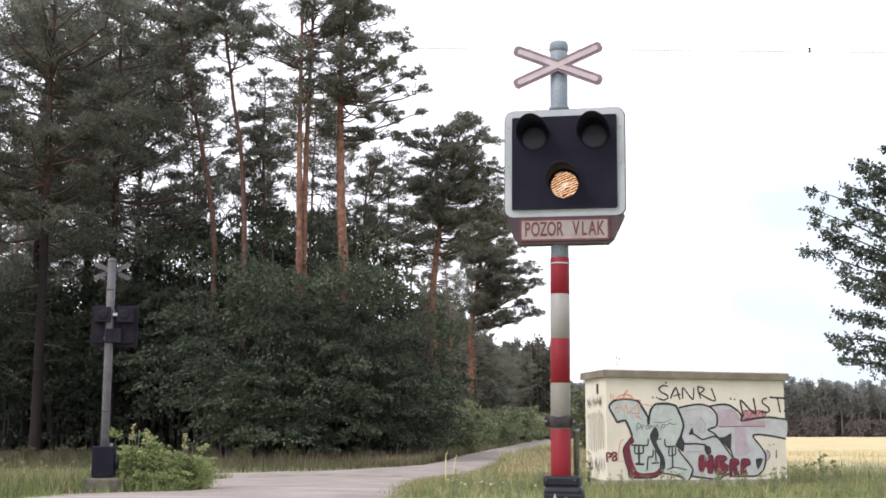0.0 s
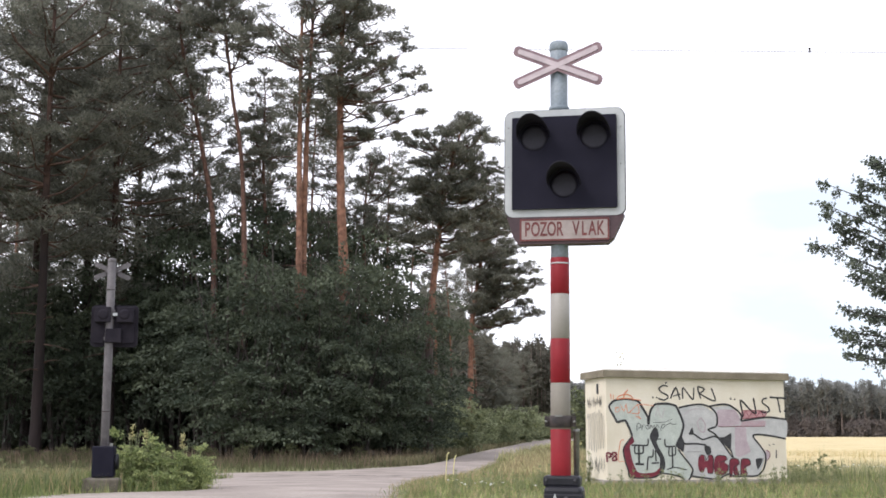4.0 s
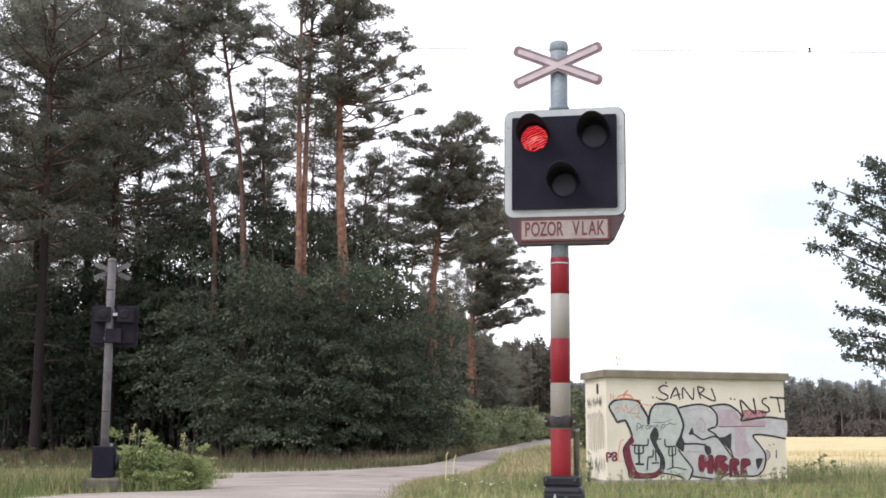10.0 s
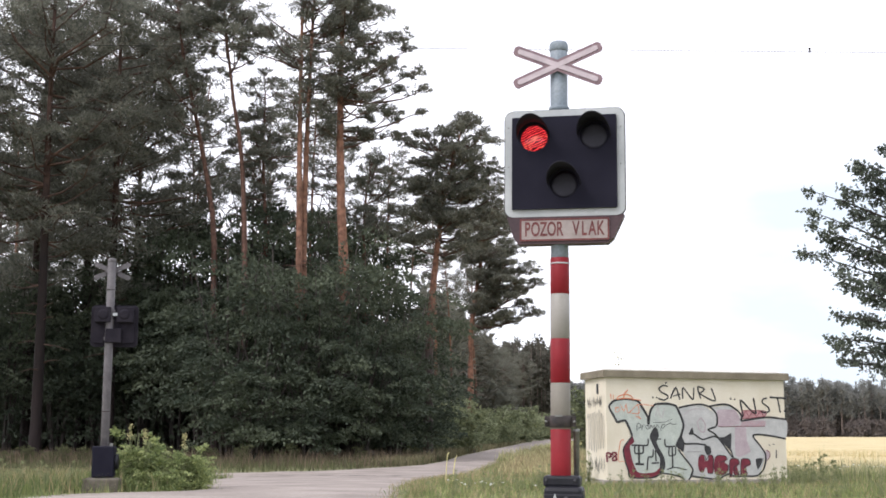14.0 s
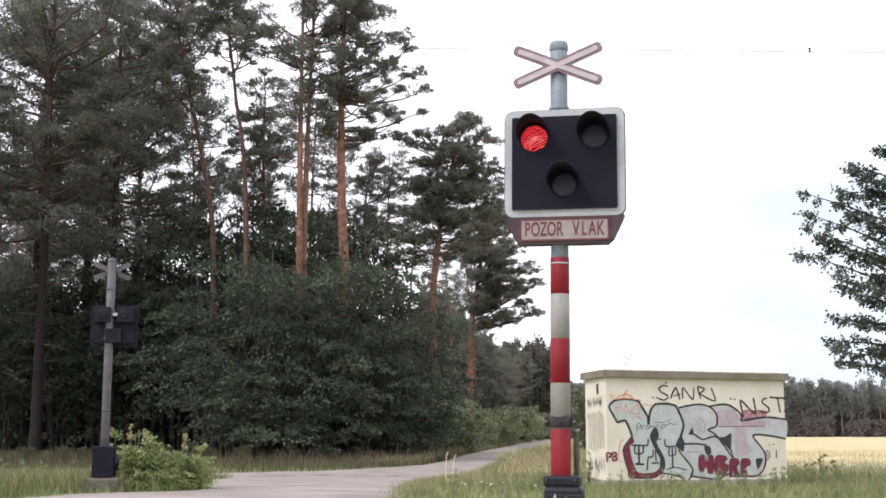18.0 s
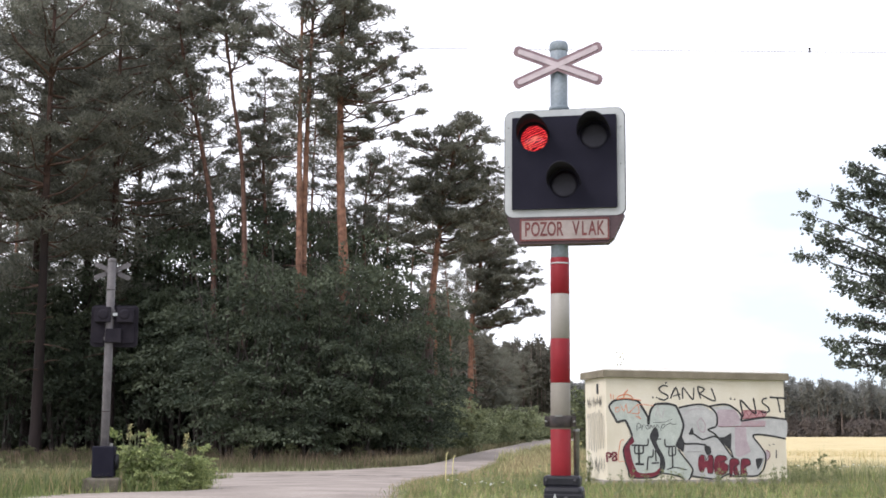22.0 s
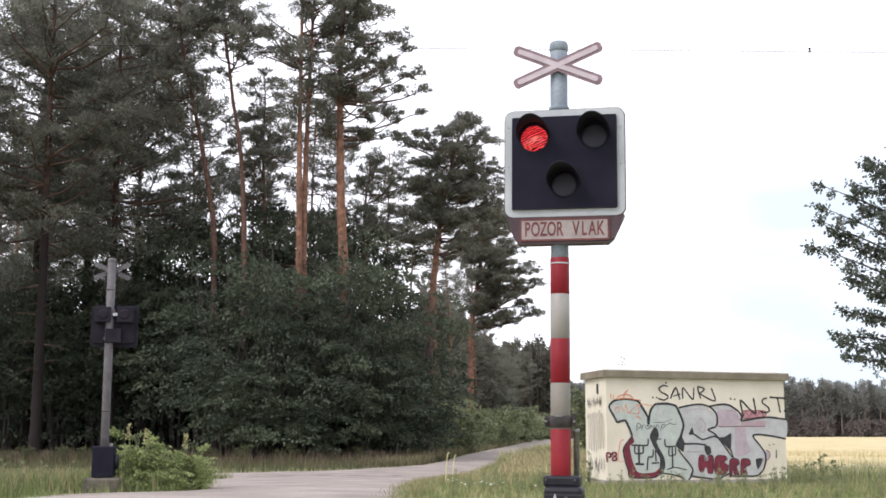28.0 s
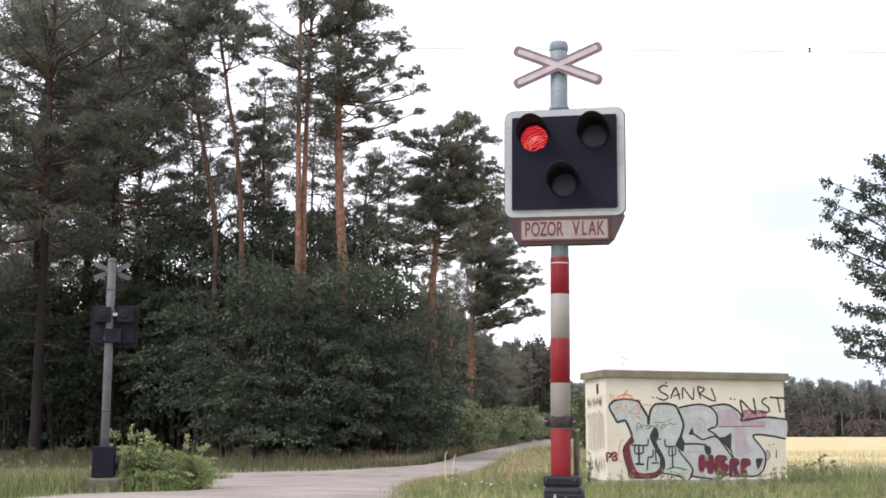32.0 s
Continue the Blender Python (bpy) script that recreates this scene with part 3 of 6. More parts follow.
def scatter(rng, k, x0, x1, y0, y1, keep):
    out = []
    while sum(len(o) for o in out) < k:
        p = np.stack([rng.uniform(x0, x1, 4 * k), rng.uniform(y0, y1, 4 * k)], 1)
        out.append(p[keep(p[:, 0], p[:, 1])])
    return np.concatenate(out)[:k]


def make_grass():
    rng = np.random.default_rng(3)
    verge = lambda x, y: (x > np.interp(y, [0, 17, 20, 23, 29, 36.5, 45, 56, 87], [-0.5, -0.5, -0.5, -0.42, -0.16, 0.4, 1.4, 2.6, 6.0])) & ~((y > 23.6) & (y < 27) & (x > 2.8) & (x < 7.2))
    near = lambda x, y: verge(x, y) & (x < y * 0.38 + 0.5)
    blades("verge_grass", rng, scatter(rng, 26000, -1, 10.5, 12, 27, near), 0.115, 0.012, M["grass"], "yellow-green meadow grass on the verge beside the lane")
    blades("verge_grass", rng, scatter(rng, 5000, -1, 10.5, 12, 27, near), 0.165, 0.009, M["dry_grass"], "dry straw-coloured grass stems on the verge")
    blades("verge_grass", rng, scatter(rng, 14000, -1, 14, 27, 60, near), 0.15, 0.02, M["grass"], "long meadow grass beside the lane")
    blades("verge_grass", rng, scatter(rng, 6000, 1, 24, 58, 150, lambda x, y: (x > np.interp(y, [56, 83, 137, 150], [2.1, 5.3, 12.3, 14.4])) & (x < y * 0.14 + 1)), 0.55, 0.05, M["pale_grass"], "tall yellowing grass beside the far lane")
    blades("verge_grass", rng, scatter(rng, 6000, 1, 24, 58, 150, lambda x, y: (x > np.interp(y, [56, 83, 137, 150], [2.1, 5.3, 12.3, 14.4])) & (x < y * 0.14 + 1)), 0.32, 0.05, M["grass"], "long green grass beside the far lane")
    bank = lambda x, y: (x > np.interp(y, [38, 45, 56, 83], [1.6, 2.2, 3.4, 6.4])) & (x < np.interp(y, [38, 83], [6.0, 10.0]))
    blades("verge_grass", rng, scatter(rng, 4500, 1, 11, 38, 80, bank), 0.48, 0.022, M["dry_grass"], "tall dry grass on the bank beside the lane")
    blades("verge_grass", rng, scatter(rng, 3000, 1, 11, 38, 80, bank), 0.42, 0.022, M["pale_grass"], "tall pale seeding grass on the bank beside the lane")
    blades("verge_grass", rng, scatter(rng, 7000, -1, 14, 27, 60, near), 0.20, 0.02, M["dry_grass"], "long dry grass beside the lane")
    island = lambda x, y: ((x < -5.55) | ((y > 18.4) & (x < np.interp(y, [18, 19, 24, 33], [-4.6, -3.95, -4.85, -6.5]))))
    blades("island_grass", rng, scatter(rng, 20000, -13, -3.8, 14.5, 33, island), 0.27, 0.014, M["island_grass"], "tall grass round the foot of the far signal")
    blades("island_grass", rng, scatter(rng, 4500, -13, -4.2, 15, 33, island), 0.36, 0.010, M["dry_grass"], "dry stems round the foot of the far signal")
    far = lambda x, y: (y > np.interp(x, [-40, -8, -4.6, -3, -0.5, 1.7, 7.2], [40.3, 41.9, 43.8, 47.0, 55.3, 81, 134]))
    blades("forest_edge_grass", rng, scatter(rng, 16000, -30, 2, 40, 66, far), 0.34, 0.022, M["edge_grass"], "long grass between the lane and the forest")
    blades("forest_edge_grass", rng, scatter(rng, 8000, -30, 2, 47, 66, far), 0.62, 0.020, M["brown_grass"], "tall brown grass along the forest edge")
    blades("forest_edge_grass", rng, scatter(rng, 9000, -1, 19, 60, 200, lambda x, y: (x < np.interp(y, [54.3, 80, 133, 200], [-0.7, 1.5, 7.0, 15.8])) & (x > np.interp(y, [60, 130, 200], [-4, 3, 13]))), 0.5, 0.05, M["bank_grass"], "long grass on the lane's far edge")
    def fringe(pts, k, spread):
        y = np.concatenate([rng.uniform(13, 36, k), rng.uniform(36, 70, k // 2)])
        x = np.interp(y, [q[1] for q in pts], [q[0] for q in pts]) + rng.normal(0, spread, len(y))
        return np.stack([x, y], 1)
    right_edge = [(-0.5, 13), (-0.52, 17), (-0.52, 20), (-0.44, 23), (-0.2, 29), (0.35, 36.5), (1.35, 45), (2.5, 56.4), (4.0, 70)]
    far_edge = [(-4.3, 44.5), (-3.1, 47.0), (-1.9, 50.5), (-0.8, 54.6), (0.3, 66), (1.4, 80)]
    fy = rng.uniform(51, 80, 5000)
    fx = np.interp(fy, [q[1] for q in far_edge], [q[0] for q in far_edge]) - np.abs(rng.normal(0, 0.9, 5000))
    blades("lane_fringe", rng, np.stack([fx, fy], 1), 0.38, 0.022, M["bank_grass"], "olive grass along the far edge of the lane")
    left_edge = [(-5.5, 13), (-5.4, 17), (-3.8, 19.2), (-4.8, 24.5), (-6.4, 33)]
    blades("lane_fringe", rng, fringe(right_edge, 2600, 0.13), 0.13, 0.011, M["grass"], "ragged grass along the edge of the asphalt")
    blades("lane_fringe", rng, fringe(right_edge, 1500, 0.16), 0.16, 0.009, M["dry_grass"], "dry grass along the edge of the asphalt")
    lf = fringe(left_edge, 2200, 0.15)
    blades("lane_fringe", rng, lf[lf[:, 1] < 32], 0.14, 0.011, M["grass"], "ragged grass along the edge of the asphalt")
    field = lambda x, y: (x > 5.2 + (y - 27) * 0.16)
    blades("wheat", rng, scatter(rng, 42000, 5, 26, 28.4, 52, field), 0.62, 0.022, M["wheat_ear"], "standing ripe wheat at the edge of the field", "wheat", 0.18)
    blades("field_margin", rng, scatter(rng, 5000, 6, 16, 24.0, 30.5, lambda x, y: x > 6.6), 0.36, 0.014, M["grass"], "green grass on the margin of the wheat field", "grass", 0.25)
    blades("field_margin", rng, scatter(rng, 16000, 6, 17, 24.8, 31, lambda x, y: x > 6.7), 0.46, 0.014, M["margin_grass"], "pale seeding grass on the margin of the wheat field", "grass", 0.25)


def make_field():
    verts, faces = [], []
    ys = [26.2, 27, 28, 29] + [30 + 1.0 * i for i in range(30)] + [62, 66, 72, 80, 90, 105, 125, 150, 190, 240, 300, 335]
    m = 60
    for j, y in enumerate(ys):
        for i in range(m + 1):
            x0 = max(6.9, 5.4 + (y - 27) * 0.16)
            x = x0 + (i / m) ** 1.6 * (y * 0.9)
            verts.append((x, y, min(ground_z(y), ground_z(min(y, 100))) + 0.18 + 0.42 * min(1.0, max(0.0, (y - 26.2) / 3.8)) + 0.05 * noise.noise((x * 0.9, y * 0.9, 2)) + 0.05 * noise.noise((x * 0.13, y * 0.13, 5))))
    for j in range(len(ys) - 1):
        for i in range(m):
            a = j * (m + 1) + i
            faces.append((a, a + 1, a + m + 2, a + m + 1))
    ob = new("wheat_field", raw("wheat_field", verts, faces, M["wheat"], True))
    tagged(ob, "wide field of ripe golden wheat", "field", kind="stuff")


make_field()
make_grass()


# ---------- level crossing signals ----------
def lamp_parts(root, cx, cz, lit, dark_face):
    """Visor, lens and an added shutter that mimics an unlit lamp. Returns the shutter."""
    bm = bmesh.new()
    n, r, L = 20, 0.116, 0.225
    ring = []
    for front_edge in (False, True):
        for rr in (r, r - 0.006):
            row = []
            for i in range(n + 1):
                a = radians(-12 + 204 * i / n)
                y = -0.105 - (L * max(0.0, math.sin(a)) ** 0.6 + 0.004 if front_edge else 0.0)
                row.append(bm.verts.new((cx + rr * math.cos(a), y, cz + rr * math.sin(a))))
            ring.append(row)
    for a, b in ((0, 2), (3, 1), (2, 3)):
        for i in range(n):
            f = bm.faces.new((ring[a][i], ring[a][i + 1], ring[b][i + 1], ring[b][i]))
            f.smooth = True
    part("visor", bm, M["hood"], root, "matt black lamp hood")
    dome = lathe([(0.094, 0.0), (0.085, 0.008), (0.06, 0.016), (0.03, 0.021), (0.004, 0.022)], 32, turn=Matrix.Rotation(radians(90), 4, "X"))
    lens = part("lens", dome, lit, root, "fluted glass lamp lens")
    lens.location = (cx, -0.066, cz)
    # the lamp has no such part: the plate stands in for switching off
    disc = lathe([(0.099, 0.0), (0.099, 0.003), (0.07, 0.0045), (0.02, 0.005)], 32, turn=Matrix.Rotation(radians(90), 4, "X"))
    return part("lens_shutter", disc, dark_face, root, "added dark plate that covers the lens while the lamp is off")


def crossing_signal(front):
    root = new("crossing_signal")
    dz, size = (0.0, 1.0) if front else (-0.19, 0.86)
    black = M["black"] if front else M["dead_black"]
    box_black = M["black_box"] if front else M["dead_black"]
    grey = M["post_grey"] if front else M["post_dull"]
    # post, by its painted bands
    bands = [(3.545, 2.05, 0.061, grey)] if front else [(3.545, 0.40, 0.064, grey)]
    if front:
        bands += [(2.05, 1.80, 0.0655, M["red"]), (1.80, 1.494, 0.066, M["white"]), (1.494, 1.195, 0.067, M["red"]), (1.195, 0.885, 0.0675, M["dull_white"]), (0.885, 0.40, 0.0685, M["red"])]
    for a, b, r, m in bands:
        c = 0.0025
        part("post_band", lathe([(r - c, b), (r, b + c), (r, a - c), (r - c, a)], 28), m, root)
    part("post_cap", lathe([(0.061, 3.52), (0.067, 3.53), (0.067, 3.565), (0.058, 3.588), (0.03, 3.597), (0.004, 3.60)], 28), grey, root)
    part("collar", lathe([(0.064, 3.085), (0.072, 3.09), (0.072, 3.115), (0.064, 3.12)], 28), grey, root)
    if front:
        part("collar", lathe([(0.067, 2.005), (0.069, 2.007), (0.069, 2.013), (0.067, 2.015)], 28), M["frame_white"], root, "pale joint ring")
    else:
        for z in (2.36, 1.19):
            part("collar", lathe([(0.0645, z), (0.068, z + 0.003), (0.068, z + 0.015), (0.0645, z + 0.018)], 28), M["steel"], root, "dark joint ring")
    # warning cross
    for s in (1, -1):
        a = math.atan2(0.252, 0.60) * s
        turn = Matrix.Rotation(-a, 4, "Y")
        y = -0.075 - 0.002 * (s > 0)
        lr = 0.332 if front else 0.30
        oct_ = [(-lr, -0.02), (0.02 - lr, -0.038), (lr - 0.02, -0.038), (lr, -0.02), (lr, 0.02), (lr - 0.02, 0.038), (0.02 - lr, 0.038), (-lr, 0.02)]
        bm = slab(oct_, -0.004, 0.004)
        bmesh.ops.transform(bm, matrix=Matrix.Translation((0, y, 3.40)) @ turn, verts=bm.verts)
        arm = part("cross_arm", bm, M["cross_red"] if front else M["post_dull"], root, "red-bordered arm of the warning cross" if front else "bare grey back of the cross arm")
        if front:
            bm = slab(rounded(0.605, 0.036, 0.017), -0.0015, 0.001)
            bmesh.ops.transform(bm, matrix=Matrix.Translation((0, -0.0835 - 0.001 * (s > 0), 3.40)) @ turn, verts=bm.verts)
            part("reflective_strip", bm, M["cross_white"], arm, "faded white strip")
    part("cross_bracket", box(0.20, 0.05, 0.06, (0, -0.05, 3.40), 0.006), grey, root)
    # head
    cx, cz = (0.043, 2.703) if front else (-0.07, 2.53)
    outer, inner = rounded(0.826 * size, 0.752 * size, 0.062), rounded(0.722 * size, 0.650 * size, 0.008)
    part("border", slab(outer, -0.085, -0.072, [inner], (cx, cz)), M["frame_white"] if front else black, root, "white reflective border with rounded corners")
    part("border_edge", slab(rounded(0.838 * size, 0.764 * size, 0.066), -0.0715, -0.058, [inner], (cx, cz)), M["dark_edge"] if front else black, root)
    holes = [circle(0.096 * size, x * size, z * size) for x, z in ((-0.208, 0.178), (0.208, 0.178), (0.0, -0.157))]
    part("front_panel", slab(rounded(0.722 * size, 0.650 * size, 0.008), -0.106, -0.098, holes, (cx, cz)), black, root, "matt black lamp panel")
    part("housing", slab(rounded(0.715 * size, 0.625 * size, 0.02), -0.056, 0.055 if front else -0.02, (), (cx, cz)), black, root, "black rear of the lamp head")
    for s in (-1, 1):
        part("panel_side", box(0.006, 0.04, 0.646 * size, (cx + s * 0.357 * size, -0.078, cz)), black, root)
        part("panel_side", box(0.70 * size, 0.04, 0.006, (cx, -0.078, cz + s * 0.321 * size)), black, root)
    for x, z in () if not front else ((-0.387, 0.26), (-0.387, -0.02), (0.387, 0.24), (0.387, -0.02)):
        part("rivet", lathe([(0.006, 0), (0.005, 0.004), (0.002, 0.006)], 8, (cx + x, -0.085, cz + z), Matrix.Rotation(radians(90), 4, "X")), M["galv"], root)
    for i, sx in enumerate((-1, 1)):
        part("lamp_rear", lathe([(0.10, 0), (0.10, 0.02), (0.085, 0.13), (0.05, 0.14)], 20, (cx + sx * 0.16, -0.03, cz + 0.17), Matrix.Rotation(radians(-90), 4, "X")), box_black, root, "black rear cover of a lamp")
    part("lamp_rear", box(0.24, 0.12, 0.22, (cx + 0.0, 0.03, cz - 0.16), 0.01), box_black, root, "black rear cover of a lamp")
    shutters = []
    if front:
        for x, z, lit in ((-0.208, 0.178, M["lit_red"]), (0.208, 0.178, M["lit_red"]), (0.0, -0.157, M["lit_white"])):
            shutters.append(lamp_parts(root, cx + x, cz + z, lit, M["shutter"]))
        # plate under the head
        trap = [(-0.40, 0.03), (-0.355, -0.115), (-0.32, -0.165), (0.29, -0.165), (0.33, -0.13), (0.405, 0.03)]
        part("plate_holder", slab(trap, -0.082, 0.03, (), (cx, 2.303)), M["holder"], root, "dark tapering box under the lamp panel")
        pl = part("sign_plate", slab(rounded(0.612, 0.154, 0.006), -0.09, -0.083, (), (cx - 0.002, 2.235)), M["plate"], root, "faded plate lettered POZOR VLAK")
        part("plate_border", slab(rounded(0.612, 0.154, 0.006), -0.0925, -0.0905, [rounded(0.588, 0.130, 0.003)], (cx - 0.002, 2.235)), M["sign_red"], pl)
        for i, ch in enumerate("POZOR VLAK"):
            if ch != " ":
                me = lettering(ch, 0.138, 0.56)
                me.transform(Matrix.Translation((cx - 0.005 - 0.25 + 0.0555 * i, -0.0915, 2.235)))
                part("letter", me, M["sign_red"], pl, "faded red capital " + ch)
    else:
        part("lamp_rear", box(0.25, 0.16, 0.24, (cx - 0.17, 0.02, cz + 0.17), 0.012), box_black, root)
        part("lamp_rear", box(0.25, 0.16, 0.24, (cx + 0.17, 0.02, cz + 0.17), 0.012), box_black, root)
        part("label_plate", box(0.07, 0.004, 0.045, (-0.09, 0.1, 2.70), 0.0015), M["frame_white"], root, "small white plate")
    for z in (2.52 + dz, 2.95 + dz):
        part("head_bracket", box(0.16, 0.06, 0.05, (0, 0.0, z), 0.005), grey, root)
    # band clamp, conduit and foot
    if front:
        cl = part("clamp", lathe([(0.071, 0.895), (0.077, 0.90), (0.077, 0.97), (0.071, 0.975)], 28), M["steel"], root, "rusty steel band clamp")
        for s in (-1, 1):
            part("clamp_ear", box(0.03, 0.018, 0.07, (s * 0.09, -0.012, 0.935), 0.003), M["steel"], cl)
            part("bolt", lathe([(0.009, 0), (0.009, 0.02), (0.004, 0.024)], 6, (s * 0.095, -0.02, 0.935), Matrix.Rotation(radians(90), 4, "X")), M["galv"], cl)
        part("clamp_tag", box(0.05, 0.004, 0.012, (-0.005, -0.08, 0.972), 0.001), M["galv"], cl)
        part("conduit", lathe([(0.020, 0.0), (0.020, 0.86), (0.023, 0.862), (0.023, 0.885), (0.018, 0.888)], 16, (0.10, 0.06, 0.0)), M["galv"], root, "grey steel cable conduit")
        fb = part("foot_box", box(0.258, 0.22, 0.51, (0.026, -0.02, 0.255), 0.03), M["black_box"], root, "black plastic cable box at the foot")
        part("lid", box(0.245, 0.18, 0.075, (0.012, 0.0, 0.541), 0.018), M["black_box"], fb)
        part("cover", box(0.264, 0.02, 0.42, (0.033, -0.139, 0.252), 0.0095), M["black_box"], fb, "screwed front cover")
        for s in (-1, 1):
            part("screw", lathe([(0.011, 0), (0.009, 0.004), (0.004, 0.005)], 10, (0.008 + s * 0.095, -0.092, 0.546), Matrix.Rotation(radians(90), 4, "X")), M["dark_edge"], fb)
        part("screw", lathe([(0.016, 0), (0.014, 0.004), (0.006, 0.005)], 10, (0.05, -0.150, 0.432), Matrix.Rotation(radians(90), 4, "X")), M["dark_edge"], fb)
        me = lettering("A", 0.055, 0.7)
        me.transform(Matrix.Translation((-0.024, -0.1505, 0.440)))
        part("letter", me, M["frame_white"], fb, "white capital A")
        part("plinth", box(0.5, 0.5, 0.20, (0, 0, -0.07), 0.02), M["concrete"], root, "concrete plinth")
    else:
        fb = part("foot_box", box(0.33, 0.30, 0.47, (0.0, 0, 0.435), 0.02), M["black"], root, "black cable box at the foot")
        part("cover", lathe([(0.12, 0), (0.12, 0.05), (0.10, 0.06)], 16, (-0.16, 0.0, 0.43), Matrix.Rotation(radians(-90), 4, "Y")), M["black_box"], fb)
        part("plinth", box(0.56, 0.5, 0.34, (0, 0, 0.02), 0.03), M["old_concrete"], root, "worn concrete plinth")
        part("cleat", box(0.05, 0.04, 0.05, (-0.1, 0.0, 0.69), 0.006), M["galv"], fb)
    return root, shutters


signal, shutters = crossing_signal(True)
signal.matrix_world = pose(0.785, 8.3, 0.0, 0, 0.55, -11.5)
tagged(signal, "red and white banded crossing signal with two red lamps, one lit", "crossing signal", group="crossing signals")
far_signal, _unused = crossing_signal(False)
far_signal.matrix_world = pose(-5.215, 19.0, 0.0, 0, 0, 180 + 8)
tagged(far_signal, "grey crossing signal seen from behind, on a concrete plinth", "crossing signal", group="crossing signals")


# ---------- relay hut with graffiti ----------
HUT = pose(3.19, 24.0, -0.11, 0, 0, 11.0)
HW, HD, HH = 3.76, 1.33, 2.07


def ribbon(pts, width, y, m=None):
    """A brush stroke on the wall through (x, z) points, as a thin raised band with round joints."""
    bm = bmesh.new()
    dense = []
    k = len(pts)
    for i in range(k - 1):
        p0, p1, p2, p3 = pts[max(i - 1, 0)], pts[i], pts[i + 1], pts[min(i + 2, k - 1)]
        for s in range(5):
            u = s / 5
            dense.append([0.5 * (2 * b + 0.7 * (c - a) * u + (1.4 * a - 4.3 * b + 3.6 * c - 0.7 * d) * u * u + (2.3 * b - 0.7 * a - 2.3 * c + 0.7 * d) * u ** 3) for a, b, c, d in zip(p0, p1, p2, p3)])
    dense.append(pts[-1])
    lv, rv = [], []
    for i, (x, z) in enumerate(dense):
        a, b = dense[max(i - 1, 0)], dense[min(i + 1, len(dense) - 1)]
        dx, dz = b[0] - a[0], b[1] - a[1]
        q = math.hypot(dx, dz) + 1e-9
        w = width * (0.5 + 0.08 * noise.noise((x * 9, z * 9, width * 50)))
        lv.append(bm.verts.new((x - dz / q * w, y, z + dx / q * w)))
        rv.append(bm.verts.new((x + dz / q * w, y, z - dx / q * w)))
    for i in range(len(dense) - 1):
        bm.faces.new((lv[i], lv[i + 1], rv[i + 1], rv[i]))
    return bm


def make_hut():
    hut = new("relay_hut")
    hut.matrix_world = HUT
    part("wall", box(HW, 0.16, HH, (HW / 2, 0.08, HH / 2), 0.006), M["render_"], hut, "cream rendered front wall under graffiti")
    part("wall", box(0.16, HD - 0.324, HH, (0.08, HD / 2, HH / 2), 0.006), M["render_"], hut)
    part("wall", box(0.16, HD - 0.324, HH, (HW - 0.08, HD / 2, HH / 2), 0.006), M["render_"], hut)
    part("wall", box(HW, 0.16, HH, (HW / 2, HD - 0.08, HH / 2), 0.006), M["render_"], hut)
    part("plinth", box(HW + 0.06, HD + 0.06, 0.2, (HW / 2, HD / 2, -0.02), 0.01), M["concrete"], hut)
    bm = bmesh.new()
    x0, x1, y0, y1, zr = -0.07, HW + 0.07, -0.07, HD + 0.07, HH + 0.1385
    low = [bm.verts.new(p) for p in ((x0, y0, zr), (x1, y0, zr), (x1, y1, zr), (x0, y1, zr))]
    rim = [bm.verts.new((v.co.x, v.co.y, zr + 0.012)) for v in low]
    ridge = [bm.verts.new(p) for p in ((x0 + 0.55, (y0 + y1) / 2, zr + 0.125), (x1 - 0.55, (y0 + y1) / 2, zr + 0.125))]
    bm.faces.new(low[::-1])
    for i in range(4):
        bm.faces.new((low[i], low[(i + 1) % 4], rim[(i + 1) % 4], rim[i]))
    for f in ((rim[0], rim[1], ridge[1], ridge[0]), (rim[1], rim[2], ridge[1]), (rim[2], rim[3], ridge[0], ridge[1]), (rim[3], rim[0], ridge[0])):
        bm.faces.new(f)
    roof = part("roof", bm, M["roofing"], hut, "pale low hipped roof")
    for w, d, x, y in ((HW + 0.16, 0.05, HW / 2, -0.055), (HW + 0.16, 0.05, HW / 2, HD + 0.055)):
        part("fascia", box(w, d, 0.135, (x, y, HH + 0.0695), 0.006), M["fascia"], roof, "brown-grey roof edge")
    for x in (-0.055, HW + 0.055):
        part("fascia", box(0.05, HD + 0.06, 0.135, (x, HD / 2, HH + 0.0695), 0.006), M["fascia"], roof)
    part("soffit", box(HW + 0.055, HD + 0.055, 0.03, (HW / 2, HD / 2, HH + 0.0175)), M["roofing"], roof)

    # graffiti, in metres on the front wall from its lower left corner
    def fill(name, pts, m, y):
        k, loop = len(pts), []
        for i in range(k):
            a, b, c, d = pts[i - 1], pts[i], pts[(i + 1) % k], pts[(i + 2) % k]
            for u in (0.0, 0.25, 0.5, 0.75):
                loop.append(tuple(0.5 * (2 * q + 0.6 * (w - p) * u + (1.2 * p - 4.4 * q + 3.8 * w - 0.6 * e) * u * u + (2.4 * q - 0.6 * p - 2.4 * w + 0.6 * e) * u ** 3) for p, q, w, e in zip(a, b, c, d)))
        part(name, slab(loop, -y, -y), M[m], hut)

    def line(pts, w, m="spray_black", y=0.0075):
        part("graffiti_stroke", ribbon(pts, w * 1.25, -y), M[m], hut)

    GRAFFITI(fill, line)
    # scrawls on the end wall
    rng = random.Random(8)
    for z, h, w in ((1.48, 0.24, 0.012), (0.60, 0.84, 0.016), (0.18, 0.36, 0.012)):
        y = 0.14
